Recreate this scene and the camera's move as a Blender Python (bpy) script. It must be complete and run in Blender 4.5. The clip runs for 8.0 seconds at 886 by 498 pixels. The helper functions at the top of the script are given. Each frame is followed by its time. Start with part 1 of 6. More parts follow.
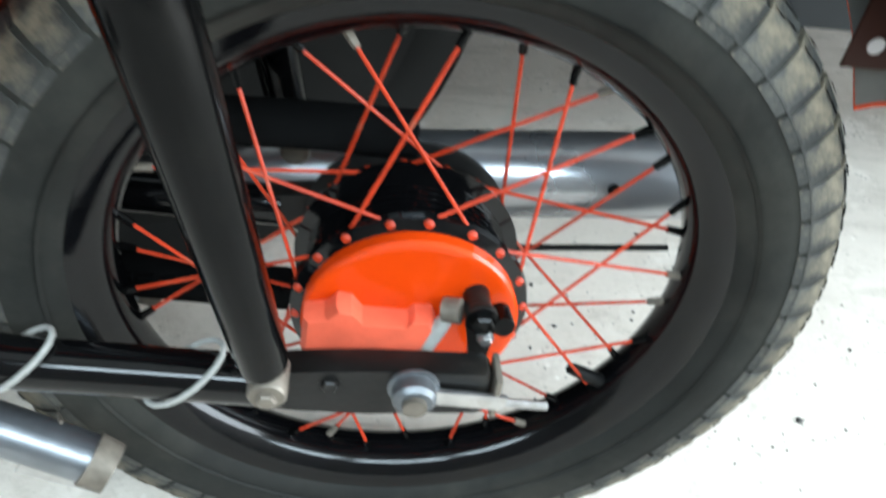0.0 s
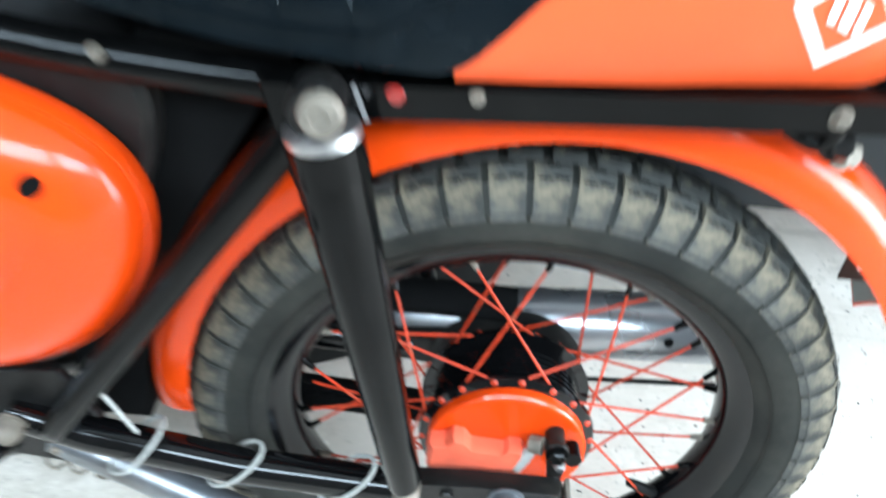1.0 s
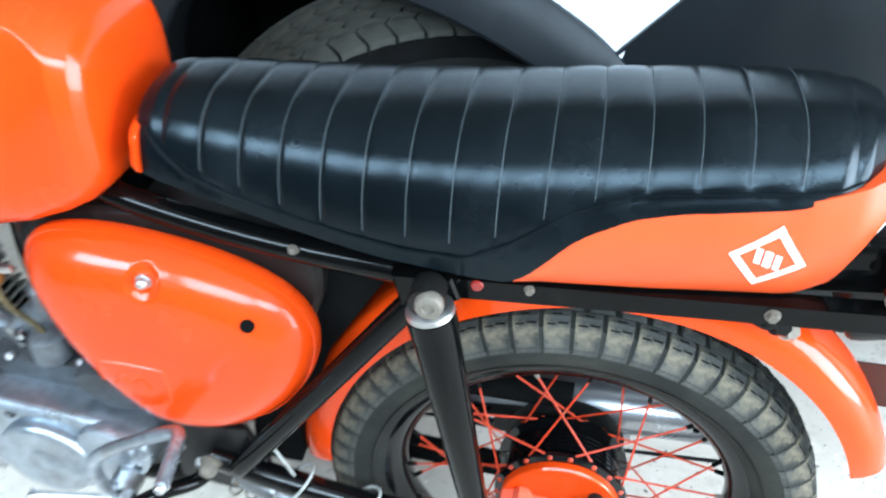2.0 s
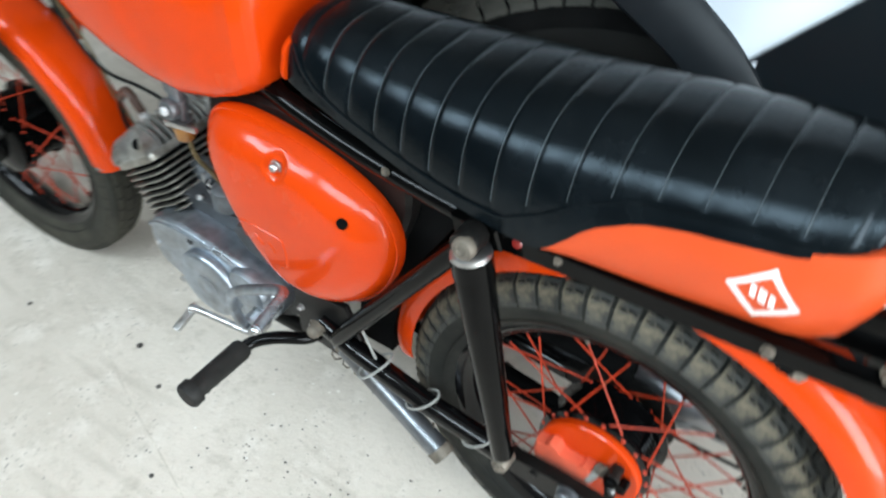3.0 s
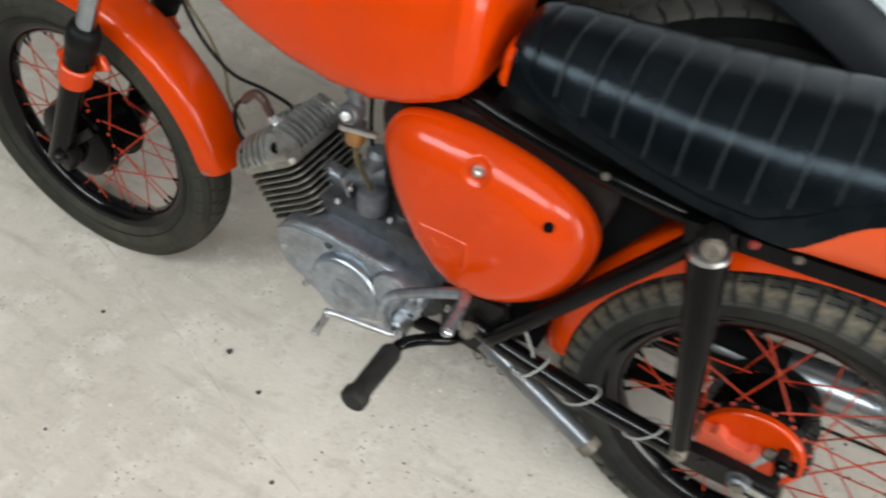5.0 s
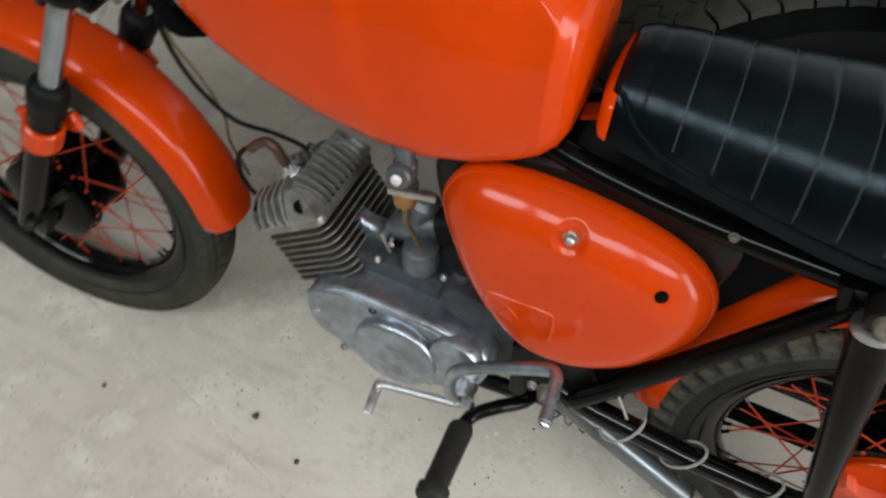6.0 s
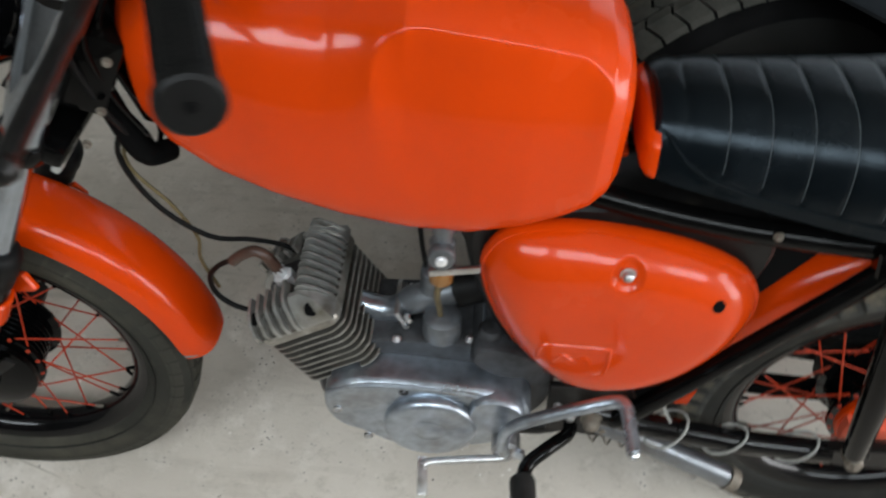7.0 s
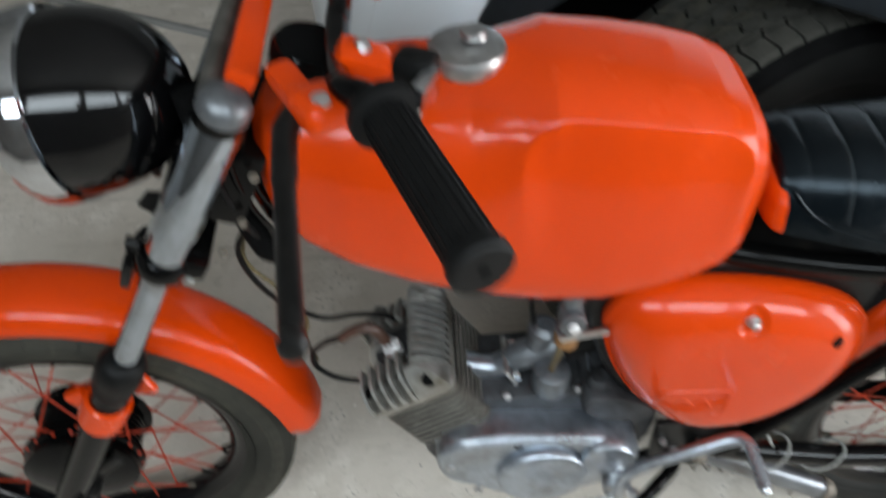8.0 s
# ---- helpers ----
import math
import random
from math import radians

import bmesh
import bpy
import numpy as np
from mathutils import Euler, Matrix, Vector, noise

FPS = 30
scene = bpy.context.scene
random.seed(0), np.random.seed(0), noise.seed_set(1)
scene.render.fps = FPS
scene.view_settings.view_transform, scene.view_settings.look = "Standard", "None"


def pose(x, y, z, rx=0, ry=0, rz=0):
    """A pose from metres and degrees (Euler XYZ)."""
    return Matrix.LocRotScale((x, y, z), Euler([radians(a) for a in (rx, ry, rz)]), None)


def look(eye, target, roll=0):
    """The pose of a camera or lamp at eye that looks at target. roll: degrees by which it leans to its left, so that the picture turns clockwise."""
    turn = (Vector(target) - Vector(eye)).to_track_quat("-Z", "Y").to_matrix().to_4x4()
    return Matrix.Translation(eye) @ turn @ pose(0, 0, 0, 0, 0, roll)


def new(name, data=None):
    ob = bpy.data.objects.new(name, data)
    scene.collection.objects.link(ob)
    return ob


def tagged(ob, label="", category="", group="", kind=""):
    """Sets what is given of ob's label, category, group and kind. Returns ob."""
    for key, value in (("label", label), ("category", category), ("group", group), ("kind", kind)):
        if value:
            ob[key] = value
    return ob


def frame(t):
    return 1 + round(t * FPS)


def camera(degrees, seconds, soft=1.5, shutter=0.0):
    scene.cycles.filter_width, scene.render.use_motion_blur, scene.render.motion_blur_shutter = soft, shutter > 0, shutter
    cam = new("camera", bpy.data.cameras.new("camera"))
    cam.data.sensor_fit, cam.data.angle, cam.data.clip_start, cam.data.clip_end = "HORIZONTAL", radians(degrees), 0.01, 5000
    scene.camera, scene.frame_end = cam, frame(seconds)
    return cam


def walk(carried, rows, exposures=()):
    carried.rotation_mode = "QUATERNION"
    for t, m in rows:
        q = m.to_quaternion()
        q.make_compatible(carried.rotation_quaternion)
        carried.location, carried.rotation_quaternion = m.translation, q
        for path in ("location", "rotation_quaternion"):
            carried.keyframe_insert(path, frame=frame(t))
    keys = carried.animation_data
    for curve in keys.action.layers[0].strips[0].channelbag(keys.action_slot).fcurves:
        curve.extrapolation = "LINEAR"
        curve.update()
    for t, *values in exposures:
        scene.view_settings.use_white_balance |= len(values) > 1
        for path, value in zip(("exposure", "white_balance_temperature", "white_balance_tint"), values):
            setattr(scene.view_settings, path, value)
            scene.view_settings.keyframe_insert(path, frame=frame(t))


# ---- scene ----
from mathutils.bvhtree import BVHTree
cam = camera(57.1, 8.0, soft=2.2, shutter=0.8)
PATH = [
    (0, (-0.0405, -0.4068, 0.6552), (0.1513, 0.7146, -0.3223), 8.75),
    (0.5, (-0.0579, -0.4244, 0.7096), (0.0902, 0.7353, -0.2302), 8.74),
    (1, (-0.0655, -0.4971, 0.8601), (-0.0599, 0.6705, -0.0815), 5.16),
    (1.5, (-0.0644, -0.5810, 0.9991), (-0.1576, 0.6265, 0.1140), 3.14),
    (2.8, (0.1180, -0.6444, 1.1881), (-0.3923, 0.3051, 0.1449), -0.29),
    (3, (0.1720, -0.6073, 1.1901), (-0.4416, 0.2813, 0.1489), 0.41),
    (3.5, (0.2151, -0.5773, 1.2665), (-0.5101, 0.2519, 0.2484), -1.67),
    (4, (0.1660, -0.6213, 1.2687), (-0.5849, 0.2190, 0.2787), 3.43),
    (4.5, (0.0217, -0.7324, 1.2317), (-0.5932, 0.1925, 0.2234), 3.53),
    (5, (-0.1127, -0.8031, 1.2011), (-0.5806, 0.1710, 0.1608), 5.72),
    (5.2, (-0.1577, -0.7900, 1.1924), (-0.6336, 0.1706, 0.1431), 5.71),
    (6.3, (-0.3957, -0.6279, 1.1832), (-0.6800, 0.3218, 0.0574), 2.29),
    (6.5, (-0.4395, -0.6250, 1.1932), (-0.6656, 0.3730, 0.0964), 2.49),
    (7, (-0.5833, -0.6606, 1.2082), (-0.6156, 0.3719, 0.1205), 2.46),
    (7.5, (-0.7014, -0.6950, 1.2287), (-0.6418, 0.3347, 0.1395), 2.60),
    (8, (-0.7589, -0.6148, 1.2740), (-0.7159, 0.4120, 0.1814), -0.23),
]
walk(cam, [(t, look(eye, target, roll)) for t, eye, target, roll in PATH],
     exposures=[(0, 0.46, 6000, 4), (0.5, 0.58, 5950, 4), (1.0, 0.88, 5750, 4), (1.5, 1.02, 5500, 3), (1.7, 0.98, 5500, 3), (3.0, -0.06, 6250, 6), (3.5, -0.10, 6250, 6), (4.5, -0.27, 6800, 12), (5.0, -0.41, 6900, 11), (6.5, -0.76, 6800, 10), (7.0, -0.62, 6700, 11), (8.0, -0.43, 6550, 10)])

# ---- daylight: an open garage front behind the camera ----
world = bpy.data.worlds.new("daylight")
scene.world = world
world.use_nodes = True
sky = world.node_tree.nodes.new("ShaderNodeTexSky")
sky.sky_type = "NISHITA"
sky.sun_disc = False
sky.sun_elevation = radians(48)
sky.sun_rotation = radians(200)
sky.dust_density = 4.0
world.node_tree.links.new(sky.outputs[0], world.node_tree.nodes["Background"].inputs[0])
world.node_tree.nodes["Background"].inputs[1].default_value = 0.09

sun_data = bpy.data.lights.new("sun", "SUN")
sun_data.energy, sun_data.angle, sun_data.color = 1.0, radians(14), (1.0, 0.96, 0.9)
sun = new("sun", sun_data)
sun.matrix_world = look((2, 7, 8), (0, 0, 0))
sky.sun_rotation = math.atan2(2, 7)

WINDOWS = ((-2.35, -0.82), (-0.70, 0.70), (0.82, 2.35))
WIN_LOW, WIN_HIGH, FRONT_Y = 1.72, 2.36, -1.80
for (x0, x1), watts in zip(WINDOWS, (52, 40, 50)):
    pane_light = bpy.data.lights.new("window_daylight", "AREA")
    pane_light.shape, pane_light.size, pane_light.size_y = "RECTANGLE", x1 - x0 - 0.08, WIN_HIGH - WIN_LOW - 0.08
    pane_light.energy, pane_light.color = watts, (0.82, 0.93, 1.0)
    lamp = new("window_daylight", pane_light)
    mid = Vector(((x0 + x1) / 2, FRONT_Y + 0.02, (WIN_LOW + WIN_HIGH) / 2))
    lamp.matrix_world = look(mid, mid + Vector((0, 1, -0.55)))

# an open doorway in the end wall behind the rear wheel
DOOR_X, DOOR_Y0, DOOR_Y1, DOOR_TOP = 2.75, -1.60, 0.05, 2.10
door_light = bpy.data.lights.new("doorway_daylight", "AREA")
door_light.shape, door_light.size, door_light.size_y = "RECTANGLE", DOOR_Y1 - DOOR_Y0 - 0.1, DOOR_TOP - 0.15
door_light.energy, door_light.color = 140, (0.93, 0.97, 1.0)
lamp = new("doorway_daylight", door_light)
mid = Vector((DOOR_X - 0.02, (DOOR_Y0 + DOOR_Y1) / 2, DOOR_TOP / 2 + 0.05))
lamp.matrix_world = look(mid, mid + Vector((-1, 0, 0)))


# ---- materials ----
def material(name, color, rough=0.5, metal=0.0, vary=0.15, scale=30.0, bump=0.0, bump_scale=200.0, coat=0.0,
             stain=None, stain_scale=6.0, stain_at=(0.5, 0.7), rough_vary=0.1, island=0.0, spec=0.5, tint=None):
    m = bpy.data.materials.new(name)
    m.use_nodes = True
    n, l = m.node_tree.nodes, m.node_tree.links
    b = n["Principled BSDF"]
    co = n.new("ShaderNodeTexCoord")
    fine = n.new("ShaderNodeTexNoise")
    fine.inputs["Scale"].default_value, fine.inputs["Detail"].default_value = scale, 6
    l.new(co.outputs["Object"], fine.inputs["Vector"])
    ramp = n.new("ShaderNodeMapRange")
    ramp.inputs["From Min"].default_value, ramp.inputs["From Max"].default_value = 0.3, 0.7
    ramp.inputs["To Min"].default_value, ramp.inputs["To Max"].default_value = 1 - vary, 1 + vary
    l.new(fine.outputs[0], ramp.inputs[0])
    mul = n.new("ShaderNodeVectorMath")
    mul.operation = "SCALE"
    mul.inputs[0].default_value = color
    l.new(ramp.outputs[0], mul.inputs["Scale"])
    out = mul.outputs[0]
    if island:
        info = n.new("ShaderNodeObjectInfo")
        r2 = n.new("ShaderNodeMapRange")
        r2.inputs["To Min"].default_value, r2.inputs["To Max"].default_value = 1 - island, 1 + island
        l.new(info.outputs["Random"], r2.inputs[0])
        mul2 = n.new("ShaderNodeVectorMath")
        mul2.operation = "SCALE"
        l.new(out, mul2.inputs[0])
        l.new(r2.outputs[0], mul2.inputs["Scale"])
        out = mul2.outputs[0]
    rough_src = None
    if stain:
        big = n.new("ShaderNodeTexNoise")
        big.inputs["Scale"].default_value, big.inputs["Detail"].default_value = stain_scale, 8
        big.inputs["Roughness"].default_value = 0.65
        l.new(co.outputs["Object"], big.inputs["Vector"])
        sm = n.new("ShaderNodeMapRange")
        sm.inputs["From Min"].default_value, sm.inputs["From Max"].default_value = stain_at
        l.new(big.outputs[0], sm.inputs[0])
        mix = n.new("ShaderNodeMix")
        mix.data_type = "RGBA"
        l.new(sm.outputs[0], mix.inputs["Factor"])
        l.new(out, mix.inputs["A"])
        mix.inputs["B"].default_value = (*stain, 1)
        out = mix.outputs["Result"]
    l.new(out, b.inputs["Base Color"])
    rr = n.new("ShaderNodeMapRange")
    rr.inputs["From Min"].default_value, rr.inputs["From Max"].default_value = 0.3, 0.7
    rr.inputs["To Min"].default_value, rr.inputs["To Max"].default_value = max(0.02, rough - rough_vary * rough * 2), min(1, rough + rough_vary * rough * 2)
    smear = n.new("ShaderNodeTexNoise")
    smear.inputs["Scale"].default_value, smear.inputs["Detail"].default_value = 11, 5
    l.new(co.outputs["Object"], smear.inputs["Vector"])
    l.new(smear.outputs[0], rr.inputs[0])
    l.new(rr.outputs[0], b.inputs["Roughness"])
    b.inputs["Metallic"].default_value = metal
    b.inputs["Specular IOR Level"].default_value = spec
    if tint:
        b.inputs["Specular Tint"].default_value = (*tint, 1)
    b.inputs["Coat Weight"].default_value = coat
    b.inputs["Coat Roughness"].default_value = 0.08
    if bump:
        grain = n.new("ShaderNodeTexNoise")
        grain.inputs["Scale"].default_value, grain.inputs["Detail"].default_value = bump_scale, 4
        l.new(co.outputs["Object"], grain.inputs["Vector"])
        bp = n.new("ShaderNodeBump")
        bp.inputs["Strength"].default_value, bp.inputs["Distance"].default_value = bump, 0.002
        l.new(grain.outputs[0], bp.inputs["Height"])
        l.new(bp.outputs[0], b.inputs["Normal"])
    return m


ORANGE = material("orange_paint", (0.53, 0.0405, 0.0014), 0.24, vary=0.05, scale=8, coat=0.36, spec=0.10, bump=0.03, bump_scale=60,
                  stain=(0.46, 0.034, 0.0014), stain_scale=5, stain_at=(0.56, 0.8))
ORANGE_FLAT = material("orange_vinyl", (0.52, 0.062, 0.013), 0.42, spec=0.3, vary=0.06, scale=14, bump=0.06, bump_scale=500)
ORANGE_CAST = material("orange_cast", (0.66, 0.105, 0.052), 0.5, vary=0.1, scale=60, bump=0.2, bump_scale=250)
SPOKE_PAINT = material("orange_spoke_paint", (0.36, 0.028, 0.006), 0.42, spec=0.3, vary=0.25, scale=60, stain=(0.25, 0.1, 0.06), stain_scale=30, stain_at=(0.58, 0.75))
BLACK = material("black_gloss_paint", (0.0017, 0.0017, 0.0017), 0.11, vary=0.3, scale=40, coat=0.0, spec=0.13, bump=0.04, bump_scale=120,
                 stain=(0.007, 0.0066, 0.0056), stain_scale=16, stain_at=(0.60, 0.82))
BLACK_GLOSS = material("black_enamel", (0.002, 0.002, 0.0022), 0.08, vary=0.2, scale=30, spec=0.28, coat=0.1)
RIM_BLACK = material("black_rim_enamel", (0.002, 0.002, 0.0023), 0.12, vary=0.3, scale=30, spec=0.22, coat=0.10, bump=0.04, bump_scale=120,
                     stain=(0.010, 0.009, 0.007), stain_scale=22, stain_at=(0.56, 0.78))
BLACK_WORN = material("black_worn_paint", (0.0060, 0.0057, 0.0054), 0.34, spec=0.22, vary=0.35, scale=50, bump=0.1, bump_scale=200,
                      stain=(0.030, 0.026, 0.020), stain_scale=18, stain_at=(0.58, 0.78))
VINYL = material("black_vinyl", (0.0015, 0.0026, 0.0035), 0.21, spec=0.19, tint=(0.72, 0.88, 1.0), vary=0.25, scale=25, bump=0.10, bump_scale=700,
                 stain=(0.006, 0.008, 0.0095), stain_scale=7, stain_at=(0.5, 0.75))
THREAD = material("grey_thread", (0.030, 0.038, 0.042), 0.7, vary=0.3, scale=200)
RUBBER = material("black_rubber", (0.0045, 0.0045, 0.0044), 0.5, spec=0.14, vary=0.3, scale=50, bump=0.15, bump_scale=300)
PEG_RUBBER = material("worn_rubber", (0.017, 0.0165, 0.0155), 0.6, spec=0.2, vary=0.3, scale=60, bump=0.2, bump_scale=300)
TYRE = material("tyre_sidewall", (0.011, 0.0113, 0.0100), 0.6, spec=0.16, vary=0.25, scale=22, bump=0.15, bump_scale=160,
                stain=(0.034, 0.033, 0.027), stain_scale=7, stain_at=(0.46, 0.74))
TYRE_DUSTY = material("dusty_tyre", (0.026, 0.0255, 0.021), 0.7, spec=0.15, vary=0.25, scale=22, bump=0.15, bump_scale=160,
                      stain=(0.060, 0.056, 0.043), stain_scale=8, stain_at=(0.44, 0.7))
TREAD = material("dusty_tread", (0.034, 0.034, 0.031), 0.85, spec=0.2, vary=0.3, scale=60, bump=0.4, bump_scale=220,
                 stain=(0.16, 0.135, 0.092), stain_scale=24, stain_at=(0.50, 0.68), island=0.25)
CAR_TREAD = material("car_tread", (0.034, 0.033, 0.028), 0.9, spec=0.15, vary=0.3, scale=40, bump=0.3, bump_scale=200,
                     stain=(0.075, 0.066, 0.042), stain_scale=9, stain_at=(0.5, 0.75))
CAR_WALL = material("car_tyre_wall", (0.006, 0.006, 0.0055), 0.7, spec=0.12, vary=0.25, scale=22, bump=0.15, bump_scale=160)
CHROME = material("chrome", (0.56, 0.58, 0.61), 0.075, metal=1, vary=0.08, scale=30, stain=(0.4, 0.38, 0.35), stain_scale=20, stain_at=(0.58, 0.8))
SLEEVE = material("dull_chrome", (0.40, 0.45, 0.51), 0.06, metal=1, vary=0.1, scale=30, stain=(0.22, 0.21, 0.20), stain_scale=18, stain_at=(0.5, 0.78))
STEEL = material("zinc_steel", (0.52, 0.52, 0.52), 0.36, metal=1, vary=0.2, scale=60, bump=0.1, bump_scale=300,
                 stain=(0.30, 0.26, 0.21), stain_scale=25, stain_at=(0.56, 0.75))
STAND_STEEL = material("stand_steel", (0.22, 0.235, 0.255), 0.36, metal=0.88, vary=0.15, scale=30, bump=0.08, bump_scale=140,
                       stain=(0.12, 0.11, 0.10), stain_scale=14, stain_at=(0.5, 0.75))
EXHAUST = material("exhaust_steel", (0.36, 0.37, 0.385), 0.30, metal=0.88, vary=0.1, scale=20, bump=0.04, bump_scale=100,
                   stain=(0.40, 0.36, 0.30), stain_scale=9, stain_at=(0.5, 0.8))
ALU = material("cast_aluminium", (0.38, 0.425, 0.48), 0.31, metal=0.92, vary=0.2, scale=70, bump=0.22, bump_scale=260,
               stain=(0.24, 0.24, 0.235), stain_scale=14, stain_at=(0.48, 0.74))
ALU_DARK = material("grimy_aluminium", (0.050, 0.0515, 0.055), 0.5, metal=0.5, vary=0.3, scale=60, bump=0.3, bump_scale=220,
                    stain=(0.014, 0.013, 0.012), stain_scale=16, stain_at=(0.45, 0.65))
# dim cast tone; between the head's ribs it paints their shade
ALU_DIM = material("dim_grimy_casting", (0.085, 0.080, 0.070), 0.6, metal=0.4, vary=0.3, scale=60, bump=0.3, bump_scale=220,
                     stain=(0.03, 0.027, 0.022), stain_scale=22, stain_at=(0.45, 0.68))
CARB = material("grey_zinc_casting", (0.16, 0.172, 0.185), 0.4, metal=0.7, vary=0.2, scale=60, bump=0.2, bump_scale=240,
                stain=(0.10, 0.10, 0.10), stain_scale=18, stain_at=(0.45, 0.7))
# dark brown for flat fin faces, painting the shade of the narrow gaps
FIN_SHADE = material("fin_face_shade", (0.060, 0.055, 0.046), 0.6, metal=0.3, vary=0.3, scale=60, stain=(0.025, 0.022, 0.018), stain_scale=30, stain_at=(0.45, 0.65))
# pale colour stands in for plug chrome that catches the windows
GLINT_METAL = material("pale_glint_metal", (0.78, 0.78, 0.78), 0.38, metal=0.6, vary=0.1, scale=80)
FIN = material("fin_aluminium", (0.30, 0.285, 0.255), 0.42, metal=0.7, vary=0.25, scale=70, bump=0.3, bump_scale=220,
               stain=(0.13, 0.115, 0.09), stain_scale=20, stain_at=(0.45, 0.7))
HEAD = material("head_aluminium", (0.34, 0.335, 0.315), 0.40, metal=0.7, vary=0.2, scale=60, bump=0.25, bump_scale=220,
                stain=(0.17, 0.155, 0.125), stain_scale=24, stain_at=(0.46, 0.7))
LINING = material("mudguard_underside", (0.12, 0.115, 0.105), 0.7, vary=0.2, scale=30, stain=(0.07, 0.06, 0.05), stain_scale=10, stain_at=(0.5, 0.7))
RUSTY = material("dirty_steel", (0.15, 0.13, 0.105), 0.6, metal=0.5, vary=0.3, scale=80, bump=0.3, bump_scale=220)
BROWN = material("brown_plate", (0.045, 0.014, 0.009), 0.55, spec=0.2, vary=0.15, scale=30)
WHITE_DECAL = material("white_decal", (0.78, 0.74, 0.72), 0.45, vary=0.04, scale=60)
GREY_CABLE = material("grey_cable", (0.30, 0.30, 0.28), 0.6, vary=0.15, scale=120)
YELLOW_CABLE = material("yellow_cable", (0.11, 0.08, 0.034), 0.6, vary=0.2, scale=120)
BROWN_CAP = material("brown_plug_cap", (0.055, 0.026, 0.017), 0.45, vary=0.2, scale=100)
AMBER = material("amber_plastic", (0.20, 0.085, 0.018), 0.3, vary=0.15, scale=80, coat=0.3)
BRASS = material("dull_brass", (0.35, 0.24, 0.09), 0.45, metal=0.8, vary=0.2, scale=120)
YELLOW = material("yellow_paint", (0.65, 0.48, 0.02), 0.5, vary=0.1, scale=80)
RED_LENS = material("red_lens", (0.16, 0.010, 0.008), 0.25, vary=0.1, scale=60, coat=0.3)
WHITE_CAR = material("white_car_paint", (0.66, 0.70, 0.74), 0.22, vary=0.02, scale=4, coat=0.6)
CLADDING = material("black_cladding", (0.0075, 0.0095, 0.0115), 0.45, spec=0.25, vary=0.12, scale=60, bump=0.12, bump_scale=900)
DOOR_DARK = material("dark_door_panel", (0.004, 0.006, 0.0075), 0.35, spec=0.3, vary=0.12, scale=10, bump=0.02, bump_scale=300)
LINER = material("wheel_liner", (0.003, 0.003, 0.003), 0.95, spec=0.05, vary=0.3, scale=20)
PLASTER = material("grey_plaster", (0.26, 0.255, 0.245), 0.85, vary=0.1, scale=8, bump=0.2, bump_scale=90,
                   stain=(0.16, 0.155, 0.14), stain_scale=1.4, stain_at=(0.45, 0.75))
CEILING = material("ceiling_boards", (0.42, 0.41, 0.39), 0.85, vary=0.15, scale=6, bump=0.1, bump_scale=60)
PEBBLE = material("dark_grit", (0.042, 0.039, 0.036), 0.85, vary=0.3, scale=80)
PALE_CHIP = material("pale_chip", (0.80, 0.78, 0.73), 0.7, vary=0.1, scale=80)
GLASS = material("lamp_glass", (0.55, 0.58, 0.60), 0.12, vary=0.05, scale=20, coat=0.5)


